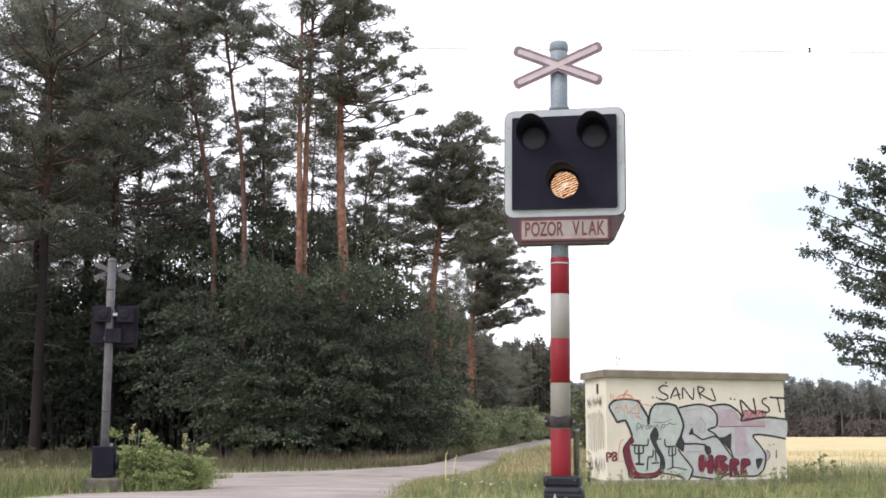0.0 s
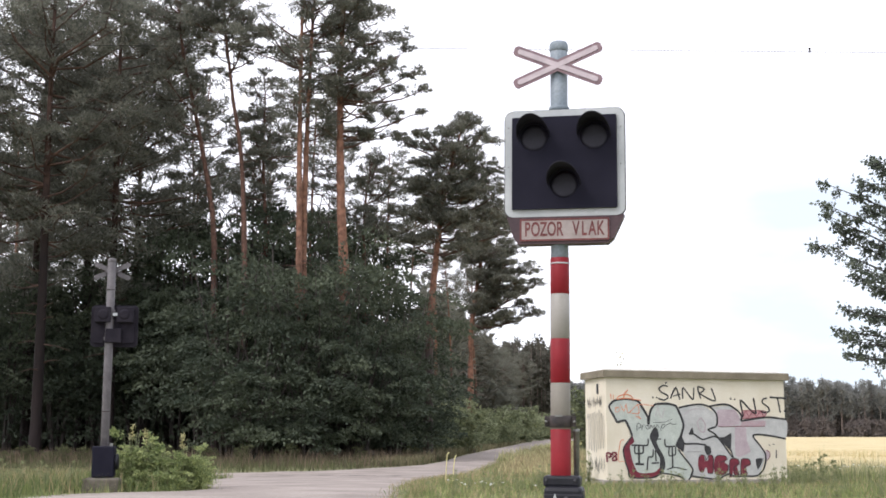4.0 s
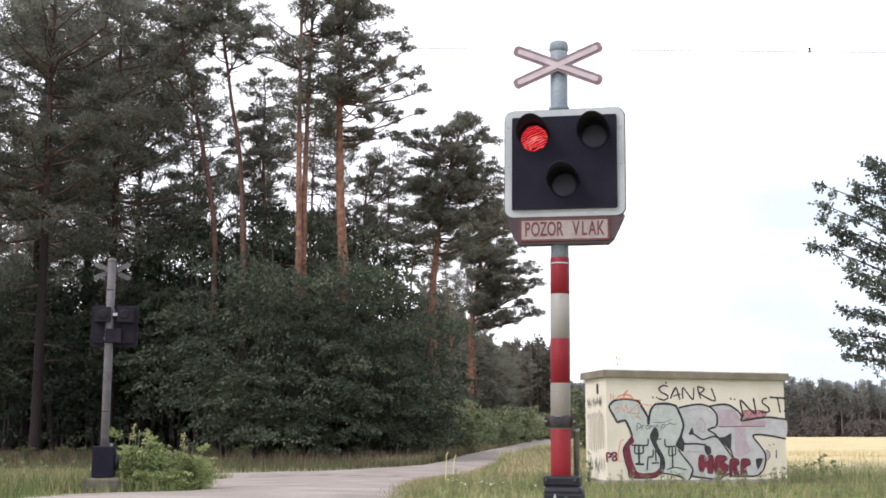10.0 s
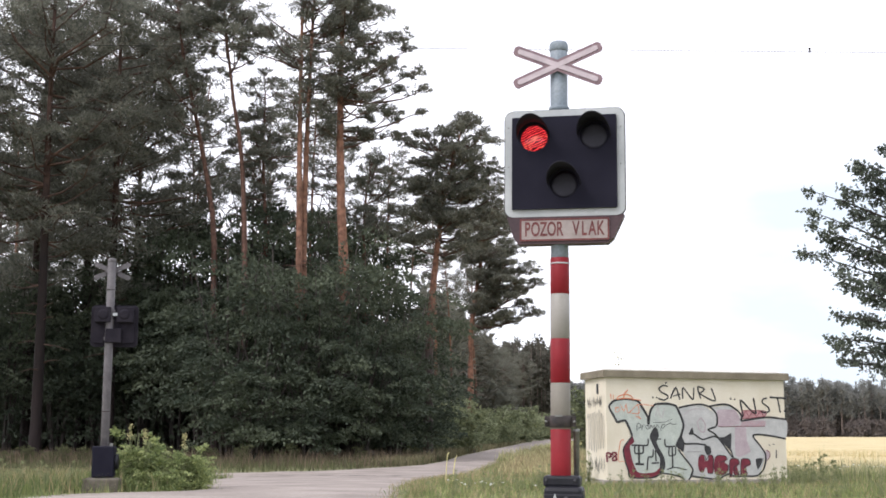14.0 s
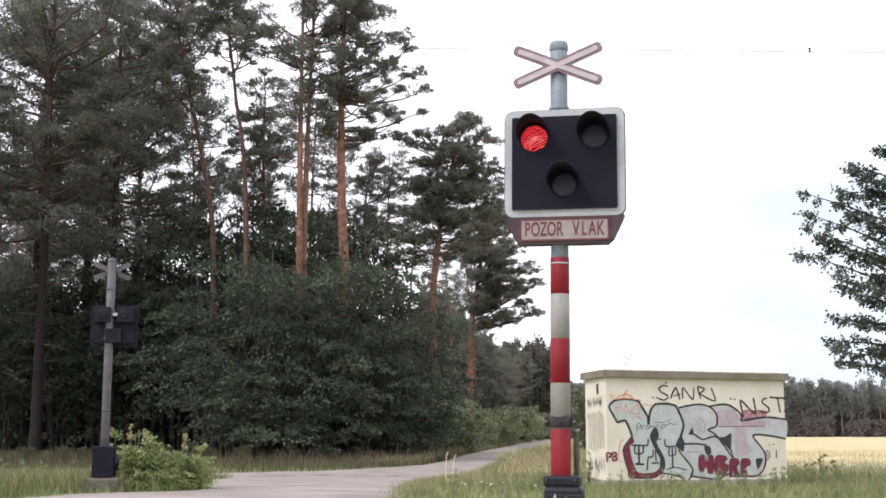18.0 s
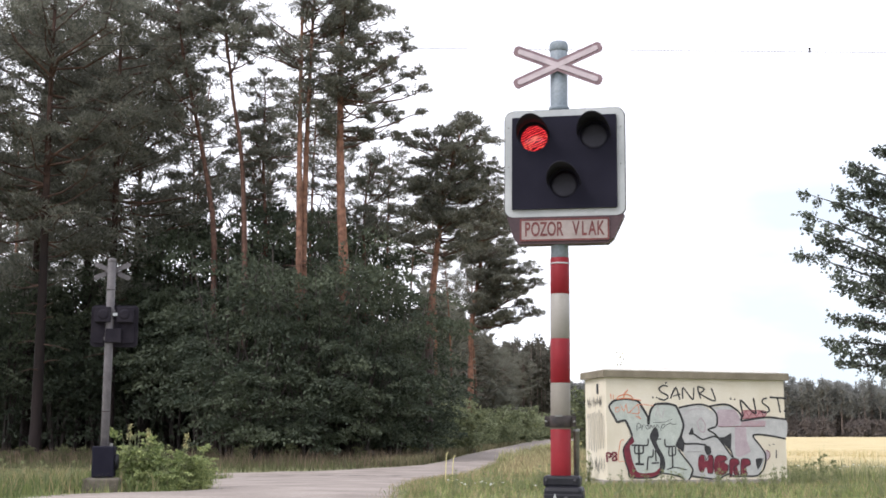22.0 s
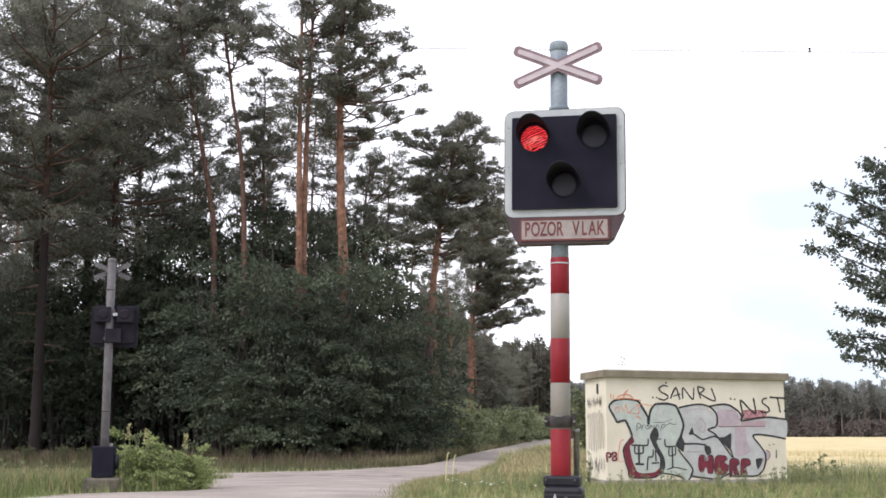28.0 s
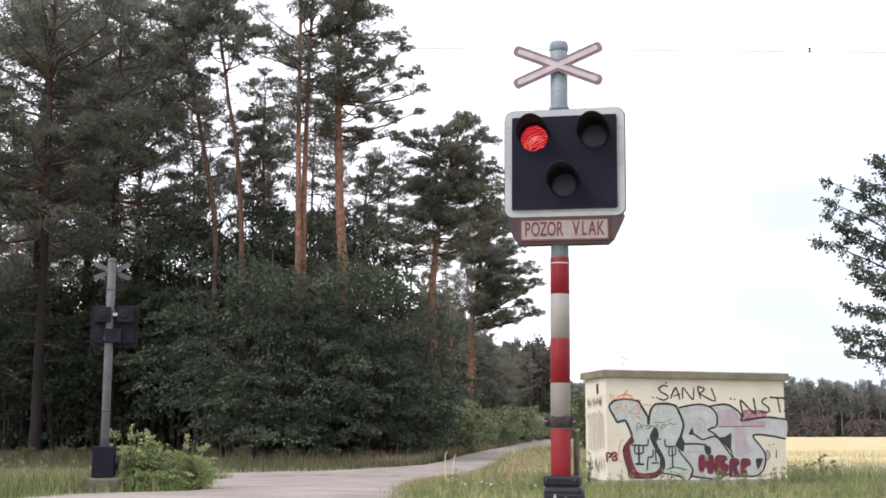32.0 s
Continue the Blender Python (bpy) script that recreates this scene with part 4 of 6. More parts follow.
        while y < HD - 0.24:
            wd = 0.15 + 0.05 * rng.random() if h > 0.5 else h * rng.uniform(0.35, 0.6)
            if h > 0.5:
                lo, hi = z + h * rng.uniform(0.0, 0.12), z + h * rng.uniform(0.88, 1.0)
                a = [(y, hi - 0.1), (y + 0.3 * wd, hi), (y + 0.5 * wd, hi - 0.12), (y + 0.45 * wd, lo + 0.3), (y + 0.55 * wd, lo), (y + 0.8 * wd, lo + 0.06), (y + wd, hi - 0.25), (y + 0.85 * wd, hi - 0.05)]
            else:
                a = [(y + wd * rng.random(), z + h * (rng.uniform(0.55, 1.0) if i % 2 else rng.uniform(0, 0.4))) for i in range(rng.choice((5, 6, 7)))]
            bm = ribbon(a, w * rng.uniform(0.7, 1.1), 0)
            bmesh.ops.transform(bm, matrix=Matrix(((0, -1, 0, -0.004), (-1, 0, 0, HD), (0, 0, 1, 0), (0, 0, 0, 1))), verts=bm.verts)
            part("graffiti_stroke", bm, M["spray_grey"], hut)
            y += wd * rng.uniform(0.6, 0.95) + 0.01
    bm = box(0.02, 0.10, 0.2, (-0.006, 0.5, 1.86), 0.004)
    part("vent", bm, M["dark_edge"], hut, "small dark vent in the end wall")
    fall = Matrix.Translation((0, 0, HH)) @ Matrix.Rotation(radians(0.6), 4, "Y") @ Matrix.Translation((0, 0, -HH))
    roof.matrix_local = fall
    tagged(hut, "cream rendered relay hut with a flat roof, sprayed with graffiti", "hut")



def GRAFFITI(fill, line):
    # big silver letters, their fill first
    fill("silver_letter", [(1.51, 1.46), (1.97, 1.53), (2.25, 1.37), (2.29, 1.17), (2.14, 1.06), (2.30, 0.88), (2.62, 0.48), (2.51, 0.20), (2.27, 0.11), (1.73, 0.15), (1.76, 0.27), (1.56, 0.62), (1.61, 0.77), (1.52, 0.93), (1.57, 1.19)], "spray_silver", 0.0028)
    fill("silver_letter", [(2.18, 1.48), (2.56, 1.52), (2.79, 1.33), (2.82, 1.22), (3.28, 1.27), (3.78, 1.24), (3.76, 0.89), (3.39, 0.95), (3.08, 0.94), (3.29, 0.56), (3.21, 0.28), (3.09, 0.16), (2.61, 0.15), (2.58, 0.62), (2.42, 0.77), (2.30, 0.91), (2.14, 1.06), (2.29, 1.19), (2.25, 1.36)], "spray_silver", 0.0034)
    fill("silver_letter", [(0.09, 1.50), (0.18, 1.60), (0.39, 1.63), (0.65, 1.59), (0.78, 1.39), (0.86, 1.22), (0.90, 1.41), (1.02, 1.52), (1.40, 1.52), (1.55, 1.23), (1.55, 1.00), (1.42, 0.75), (1.58, 0.49), (1.73, 0.27), (1.64, 0.06), (1.33, 0.19), (1.12, 0.21), (0.86, 0.16), (0.52, 0.19), (0.39, 0.62), (0.54, 0.93), (0.46, 1.10), (0.38, 1.21), (0.23, 1.20)], "spray_mint", 0.0042)
    fill("pink_shade", [(2.31, 1.44), (2.68, 1.44), (2.77, 1.31), (2.77, 1.17), (2.55, 1.12), (2.29, 1.12), (2.31, 1.23)], "spray_pink", 0.0050)
    fill("pink_shade", [(2.68, 1.11), (2.90, 1.11), (2.92, 0.84), (2.99, 0.62), (2.79, 0.53), (2.67, 0.56)], "spray_pink", 0.0050)
    fill("pink_shade", [(2.83, 1.22), (3.30, 1.24), (3.32, 1.12), (2.83, 1.11)], "spray_pink", 0.0050)
    fill("pink_shade", [(2.84, 1.43), (3.31, 1.43), (3.33, 1.32), (2.83, 1.26)], "spray_rose", 0.0050)
    fill("red_shade", [(0.52, 0.93), (0.38, 0.76), (0.33, 0.66), (0.37, 0.43), (0.43, 0.24), (0.48, 0.13), (0.86, 0.12), (1.08, 0.21), (1.17, 0.38), (1.08, 0.32), (0.96, 0.23), (0.75, 0.21), (0.61, 0.24), (0.53, 0.41), (0.49, 0.57), (0.47, 0.73), (0.56, 0.82)], "spray_red", 0.0056)
    # red lettering
    fill("red_letter", [(1.88, 0.49), (1.94, 0.56), (2.00, 0.55), (2.02, 0.45), (2.08, 0.45), (2.10, 0.55), (2.18, 0.54), (2.18, 0.22), (2.07, 0.20), (2.05, 0.31), (2.01, 0.30), (1.98, 0.22), (1.90, 0.23), (1.87, 0.36)], "spray_red", 0.0060)
    fill("red_letter", [(2.22, 0.49), (2.29, 0.55), (2.43, 0.54), (2.49, 0.47), (2.43, 0.41), (2.50, 0.36), (2.49, 0.25), (2.39, 0.17), (2.23, 0.18), (2.20, 0.29)], "spray_red", 0.0060)
    fill("red_letter", [(2.54, 0.46), (2.63, 0.50), (2.73, 0.47), (2.75, 0.38), (2.69, 0.32), (2.74, 0.14), (2.64, 0.14), (2.60, 0.25), (2.58, 0.14), (2.51, 0.15)], "spray_red", 0.0060)
    fill("red_letter", [(2.78, 0.46), (2.90, 0.49), (2.98, 0.44), (2.98, 0.36), (2.88, 0.31), (2.90, 0.15), (2.77, 0.14), (2.76, 0.31)], "spray_red", 0.0060)
    # black shades
    fill("black_shade", [(0.91, 1.00), (0.98, 1.09), (1.05, 1.06), (1.07, 0.92), (1.01, 0.79), (1.09, 0.66), (1.17, 0.51), (1.18, 0.34), (1.10, 0.21), (1.07, 0.34), (1.08, 0.49), (1.01, 0.62), (0.92, 0.80), (0.88, 0.91)], "spray_black", 0.0062)
    fill("black_shade", [(1.52, 0.95), (1.60, 0.80), (1.57, 0.62), (1.49, 0.67), (1.41, 0.75)], "spray_black", 0.0062)
    fill("black_shade", [(1.69, 0.96), (1.77, 1.10), (1.80, 0.96)], "spray_black", 0.0062)
    fill("black_shade", [(2.02, 0.75), (2.13, 0.72), (2.16, 0.61), (2.07, 0.55), (2.02, 0.64)], "spray_black", 0.0062)
    fill("black_shade", [(2.31, 0.89), (2.45, 0.91), (2.59, 0.98), (2.57, 0.64), (2.49, 0.71)], "spray_black", 0.0062)
    fill("black_shade", [(3.09, 0.47), (3.25, 0.48), (3.13, 0.26)], "spray_black", 0.0062)
    # outlines
    line([(0.98, 1.04), (0.97, 0.86), (1.04, 0.68), (1.14, 0.49), (1.16, 0.34), (1.08, 0.21)], 0.050)
    line([(0.22, 1.19), (0.13, 1.35), (0.06, 1.50), (0.16, 1.61), (0.39, 1.65), (0.65, 1.61), (0.74, 1.48), (0.85, 1.30), (0.86, 1.15), (0.90, 1.39), (1.00, 1.54), (1.23, 1.56), (1.43, 1.52), (1.52, 1.36), (1.59, 1.15), (1.53, 0.93), (1.44, 0.77)], 0.036)
    line([(0.22, 1.19), (0.38, 1.23), (0.46, 1.09), (0.52, 0.93)], 0.036)
    line([(0.52, 0.93), (0.37, 0.75), (0.33, 0.64), (0.37, 0.43), (0.43, 0.25), (0.47, 0.13), (0.89, 0.12), (1.10, 0.20)], 0.024)
    line([(1.46, 0.67), (1.60, 0.49), (1.76, 0.27), (1.64, 0.04), (1.51, 0.13), (1.33, 0.18), (1.12, 0.21)], 0.026)
    line([(1.50, 1.48), (1.73, 1.53), (1.97, 1.55), (2.17, 1.49), (2.29, 1.36), (2.30, 1.19), (2.26, 1.11), (2.10, 1.05), (2.23, 0.98), (2.32, 0.88)], 0.028)
    line([(1.80, 0.97), (1.98, 0.86), (2.21, 0.92), (2.31, 0.89), (2.45, 0.71), (2.60, 0.51)], 0.026)
    line([(1.53, 0.93), (1.60, 0.78), (1.85, 0.78), (2.05, 0.75)], 0.030)
    line([(1.73, 0.15), (1.92, 0.12), (2.27, 0.09), (2.49, 0.18), (2.63, 0.14), (2.89, 0.14), (3.11, 0.15), (3.24, 0.26), (3.30, 0.42), (3.30, 0.58), (3.20, 0.73), (3.05, 0.92), (3.15, 0.96), (3.45, 0.93), (3.76, 0.87)], 0.028)
    line([(2.14, 1.51), (2.38, 1.55), (2.56, 1.54), (2.74, 1.43), (2.83, 1.31), (2.81, 1.23), (3.04, 1.26), (3.40, 1.30), (3.78, 1.26)], 0.030)
    line([(1.76, 0.27), (1.71, 0.15)], 0.022)
    line([(2.57, 0.66), (2.62, 0.48)], 0.022)
    # forks
    line([(0.50, 0.75), (0.66, 0.75), (0.83, 0.75), (0.85, 0.88)], 0.024)
    line([(0.57, 0.75), (0.57, 0.60), (0.73, 0.60), (0.74, 0.73)], 0.027)
    line([(0.65, 0.75), (0.65, 0.39)], 0.032)
    line([(0.57, 0.39), (0.75, 0.38)], 0.032)
    line([(0.81, 0.27), (0.84, 0.51), (0.93, 0.53), (0.95, 0.67)], 0.024)
    line([(0.99, 0.65), (1.00, 0.44)], 0.024)
    line([(0.91, 0.40), (1.06, 0.41)], 0.024)
    line([(1.19, 0.87), (1.21, 0.73), (1.41, 0.73)], 0.024)
    line([(1.28, 0.73), (1.27, 0.55), (1.40, 0.57), (1.41, 0.71)], 0.022)
    line([(1.34, 0.71), (1.34, 0.31)], 0.027)
    line([(1.22, 0.28), (1.39, 0.32), (1.63, 0.27)], 0.018)
    line([(1.02, 0.87), (1.12, 0.87)], 0.018)
    # outlines of the red lettering
    line([(1.88, 0.49), (1.94, 0.56), (2.02, 0.54), (2.04, 0.45), (2.10, 0.55), (2.19, 0.53), (2.18, 0.22), (2.07, 0.20)], 0.012, "spray_black", 0.0085)
    line([(2.22, 0.49), (2.29, 0.55), (2.44, 0.54), (2.49, 0.47), (2.36, 0.42)], 0.012, "spray_black", 0.0085)
    line([(2.50, 0.36), (2.49, 0.25), (2.39, 0.17), (2.23, 0.18)], 0.012, "spray_black", 0.0085)
    line([(2.52, 0.15), (2.54, 0.46), (2.70, 0.48), (2.74, 0.38), (2.61, 0.31), (2.74, 0.14)], 0.012, "spray_black", 0.0085)
    line([(2.76, 0.14), (2.78, 0.46), (2.93, 0.48), (2.98, 0.39), (2.82, 0.32)], 0.012, "spray_black", 0.0085)
    line([(2.60, 0.22), (2.66, 0.15), (2.73, 0.22)], 0.012, "spray_black", 0.0085)
    line([(2.83, 0.24), (2.92, 0.20)], 0.012, "spray_black", 0.0085)
    # tag over the letters
    line([(1.28, 1.90), (1.19, 1.92), (1.10, 1.86), (1.14, 1.79), (1.26, 1.73), (1.28, 1.68), (1.20, 1.63), (1.08, 1.66)], 0.025)
    line([(1.23, 1.96), (1.27, 1.98)], 0.022)
    line([(1.33, 1.66), (1.45, 1.88), (1.53, 1.64)], 0.025)
    line([(1.39, 1.71), (1.54, 1.75)], 0.019)
    line([(1.59, 1.66), (1.60, 1.88), (1.80, 1.64), (1.83, 1.88)], 0.022)
    line([(1.97, 1.66), (1.91, 1.89), (2.05, 1.86), (2.02, 1.81), (1.96, 1.76), (2.16, 1.65), (2.28, 1.63), (2.20, 1.87)], 0.024)
    line([(0.95, 1.69), (0.98, 1.67)], 0.022)
    line([(1.04, 1.69), (1.06, 1.67)], 0.022)
    # tag at the corner
    line([(2.59, 1.68), (2.62, 1.65)], 0.022)
    line([(2.68, 1.66), (2.70, 1.64)], 0.022)
    line([(2.86, 1.31), (2.81, 1.64), (3.01, 1.45), (3.13, 1.37), (3.09, 1.68)], 0.027)
    line([(3.38, 1.68), (3.30, 1.66), (3.28, 1.59), (3.40, 1.50), (3.42, 1.42), (3.32, 1.39), (3.24, 1.42)], 0.025)
    line([(3.44, 1.70), (3.61, 1.69), (3.80, 1.68)], 0.027)
    line([(3.61, 1.69), (3.66, 1.39)], 0.025)
    line([(3.75, 1.44), (3.76, 1.41)], 0.025)
    line([(3.54, 0.65), (3.53, 0.49)], 0.018)
    # thin scrawls
    line([(0.62, 1.03), (0.63, 1.17), (0.70, 1.15), (0.69, 1.09), (0.64, 1.08)], 0.010)
    line([(0.72, 1.04), (0.74, 1.13), (0.79, 1.14)], 0.009)
    line([(0.82, 1.08), (0.80, 1.11), (0.84, 1.14), (0.88, 1.09), (0.83, 1.06), (0.82, 1.09)], 0.009)
    line([(0.90, 1.06), (0.91, 1.14), (0.95, 1.09), (0.98, 1.14), (1.01, 1.08), (1.04, 1.15), (1.08, 1.09)], 0.009)
    line([(1.11, 1.02), (1.14, 1.14), (1.20, 1.15), (1.18, 1.09), (1.14, 1.08)], 0.009)
    line([(1.22, 1.13), (1.31, 1.18), (1.36, 1.15), (1.44, 1.17)], 0.009)
    line([(0.95, 1.19), (1.19, 1.20), (1.36, 1.26)], 0.007)
    line([(1.05, 1.50), (1.13, 1.28), (1.21, 1.48)], 0.008, "spray_pink", 0.0088)
    line([(1.01, 1.33), (1.08, 1.48)], 0.008, "spray_pink", 0.0088)
    line([(1.90, 1.22), (1.96, 1.28), (2.04, 1.17), (2.03, 1.02), (1.95, 1.01), (1.90, 1.10), (1.88, 1.22)], 0.016, "spray_pink", 0.0088)
    line([(1.60, 1.34), (1.78, 1.45), (2.02, 1.46)], 0.008, "spray_pink", 0.0088)
    line([(1.64, 0.62), (1.93, 0.62)], 0.007, "spray_grey", 0.0088)
    line([(3.38, 0.76), (3.41, 0.74)], 0.012, "spray_grey", 0.0088)
    line([(3.46, 0.77), (3.51, 0.75)], 0.012, "spray_grey", 0.0088)
    # orange and red touches
    line([(0.22, 1.65), (0.28, 1.71), (0.42, 1.74), (0.52, 1.70), (0.56, 1.63)], 0.015, "spray_orange", 0.0090)
    line([(0.45, 1.83), (0.38, 1.75), (0.36, 1.65)], 0.014, "spray_orange", 0.0090)
    line([(0.09, 1.75), (0.11, 1.64)], 0.010, "spray_orange", 0.0090)
    line([(0.15, 1.73), (0.16, 1.63)], 0.010, "spray_orange", 0.0090)
    line([(0.22, 1.64), (0.44, 1.66), (0.72, 1.62)], 0.013, "spray_orange", 0.0090)
    line([(0.64, 1.54), (0.78, 1.54), (0.97, 1.52)], 0.009, "spray_orange", 0.0090)
    line([(0.22, 1.48), (0.18, 1.43), (0.21, 1.39), (0.27, 1.42), (0.24, 1.49), (0.17, 1.47)], 0.009, "spray_orange", 0.0090)
    line([(0.29, 1.54), (0.36, 1.41), (0.41, 1.55), (0.45, 1.37), (0.64, 1.54), (0.66, 1.37), (0.45, 1.38)], 0.009, "spray_orange", 0.0090)
    line([(0.59, 1.32), (0.71, 1.26), (0.64, 1.34), (0.69, 1.39)], 0.008, "spray_orange", 0.0090)
    line([(0.35, 0.85), (0.28, 0.83), (0.22, 0.46), (0.36, 0.44)], 0.010, "spray_orange", 0.0090)
    line([(0.00, 0.43), (-0.01, 0.59), (0.05, 0.60), (0.08, 0.54), (0.02, 0.52)], 0.030, "spray_red", 0.0090)
    line([(0.12, 0.56), (0.10, 0.60), (0.17, 0.61), (0.19, 0.56), (0.12, 0.52), (0.11, 0.46), (0.19, 0.47), (0.17, 0.54)], 0.026, "spray_red", 0.0090)
    fill("pink_shade", [(3.31, 0.65), (3.39, 0.63), (3.39, 0.53), (3.34, 0.45), (3.32, 0.53)], "spray_pink", 0.0036)
    line([(3.33, 0.65), (3.40, 0.60), (3.39, 0.51), (3.33, 0.44)], 0.010, "spray_red", 0.0090)
    line([(2.84, 1.43), (3.31, 1.43), (3.32, 1.32), (2.83, 1.27)], 0.009, "spray_red", 0.0086)
    line([(2.85, 1.31), (2.92, 1.42), (2.98, 1.31), (3.07, 1.42), (3.14, 1.32), (3.23, 1.42), (3.29, 1.33)], 0.008, "spray_red", 0.0086)
    line([(2.33, 1.11), (2.81, 1.12), (3.32, 1.12)], 0.008, "spray_red", 0.0086)
    # slanting hatch
    for k in range(12):
        line([(2.81 + 0.042 * k, 1.117), (2.87 + 0.042 * k, 1.217)], 0.006, "spray_rose", 0.0066)


make_hut()


# ---------- trees ----------
def pine_meshes(name, seed, height, crown_base, radius, bend=0.0, twin=False, density=1.0, sparse=0.0, trunk_r=0.19, lopsided=0.0, bark="bark"):
    """A Scots pine: a bent trunk, bare below, with whorls of limbs that carry flat pads of needles."""
    rd, rng = random.Random(seed), np.random.default_rng(seed)
    paths, stem_paths, pts, outs = [], [], [], []
    stems = [0.0] if not twin else [-0.12, 0.14]
    wob = rd.uniform(0, 6)
    for si, off in enumerate(stems):

        def axis(z, off=off, wob=wob):
            t = z / height
            return Vector((off * (1 + 2.6 * max(0.0, t - 0.45)) + bend * t * t + 0.10 * math.sin(3.5 * t + wob), off * 0.4 + 0.10 * math.sin(2.7 * t + wob * 2), z))
        stem_paths.append([(axis(height * i / 12), trunk_r * (1.12 if i == 0 else 1) * (1 - 0.78 * (i / 12)) * (0.75 if twin else 1)) for i in range(13)])
        # dead stubs below the crown
        for _ in range(10):
            z = rd.uniform(crown_base * 0.35, crown_base)
            a = rd.uniform(0, 6.28)
            p = axis(z)
            q = p + Vector((math.cos(a), math.sin(a), rd.uniform(-0.3, 0.25))) * rd.uniform(0.4, 1.5)
            paths.append([(p, 0.025), ((p + q) / 2 + Vector((0, 0, 0.05)), 0.017), (q, 0.006)])
        z = crown_base
        while z < height:
            t = (z - crown_base) / (height - crown_base)
            prof = (0.35 + 1.35 * t) if t < 0.4 else (0.89 * (1 - ((t - 0.4) / 0.62) ** 2) + 0.05)
            if lopsided:
                prof = np.interp(t, [0, 0.12, 0.35, 0.75, 1.0], [0.75, 1.0, 0.95, 0.62, 0.2])
            nb = 3 if t < 0.85 else 4
            for _ in range(nb):
                if rd.random() < sparse:
                    continue
                a = rd.uniform(0, 6.28)
                L = radius * prof * rd.uniform(0.4, 1.3) * (1 + lopsided * math.cos(a)) + 0.25
                rise = rd.uniform(-0.15, 0.4) + 0.4 * t
                p = axis(z)
                d = Vector((math.cos(a), math.sin(a), 0))
                side = Vector((-d.y, d.x, 0))
                j1, j2 = rd.uniform(-0.16, 0.16) * L, rd.uniform(-0.2, 0.2) * L
                q1 = p + d * L * 0.33 + side * j1 + Vector((0, 0, L * (0.33 * rise - 0.06)))
                q2 = p + d * L * 0.68 + side * j2 + Vector((0, 0, L * (0.6 * rise + rd.uniform(-0.06, 0.1))))
                end = p + d * L + side * (j2 + rd.uniform(-0.15, 0.15) * L) + Vector((0, 0, L * rise + 0.1 * L))
                ax = [p, q1, q2, end]
                paths.append([(p, 0.012 + 0.013 * L), (q1, 0.010 + 0.009 * L), (q2, 0.007 + 0.005 * L), (end, 0.006)])
                npf = max(1, int(L * 1.4 * density + rd.random()))
                for k in range(npf):
                    s_ = 1.0 if k == 0 else rd.uniform(0.42, 1.0)
                    i = min(int(s_ * 3), 2)
                    w = ax[i].lerp(ax[i + 1], s_ * 3 - i)
                    c = w + side * rd.uniform(-0.34, 0.34) * L * s_ + Vector((rd.uniform(-0.2, 0.2), rd.uniform(-0.2, 0.2), rd.uniform(-0.05, 0.3)))
                    paths.append([(w, 0.009), (c, 0.004)])
                    pr = rd.uniform(0.22, 0.50)
                    m = int(60 + 110 * pr)
                    u = rng.normal(size=(m, 3))
                    u /= np.linalg.norm(u, axis=1, keepdims=True)
                    rr = pr * rng.uniform(0.15, 1.0, m)[:, None]
                    pts.append(np.array(c) + u * rr * np.array([1.1, 1.1, 0.5]) + rng.normal(0, 0.04, (m, 3)))
                    outs.append(u * 0.9 + np.array([0, 0, 0.35]) + np.array(d) * 0.3 + rng.normal(0, 0.45, (m, 3)))
            z += rd.uniform(0.28, 0.5) * (0.75 if lopsided else 1)
    v, f = limb_tubes(stem_paths, 10)
    v2, f2 = limb_tubes(paths, 5)
    trunk = raw(name + "_trunk", v + v2, f + [tuple(i + len(v) for i in q) for q in f2], M[bark], True)
    trunk.materials.append(M["bark_dark"])
    trunk.polygons.foreach_set("material_index", [0] * len(f) + [1] * len(f2))
    v, f = leaves(rng, np.concatenate(pts), np.concatenate(outs), 0.15, 0.055, tri=True)
    return trunk, raw(name + "_crown", v, f, M["needle"])


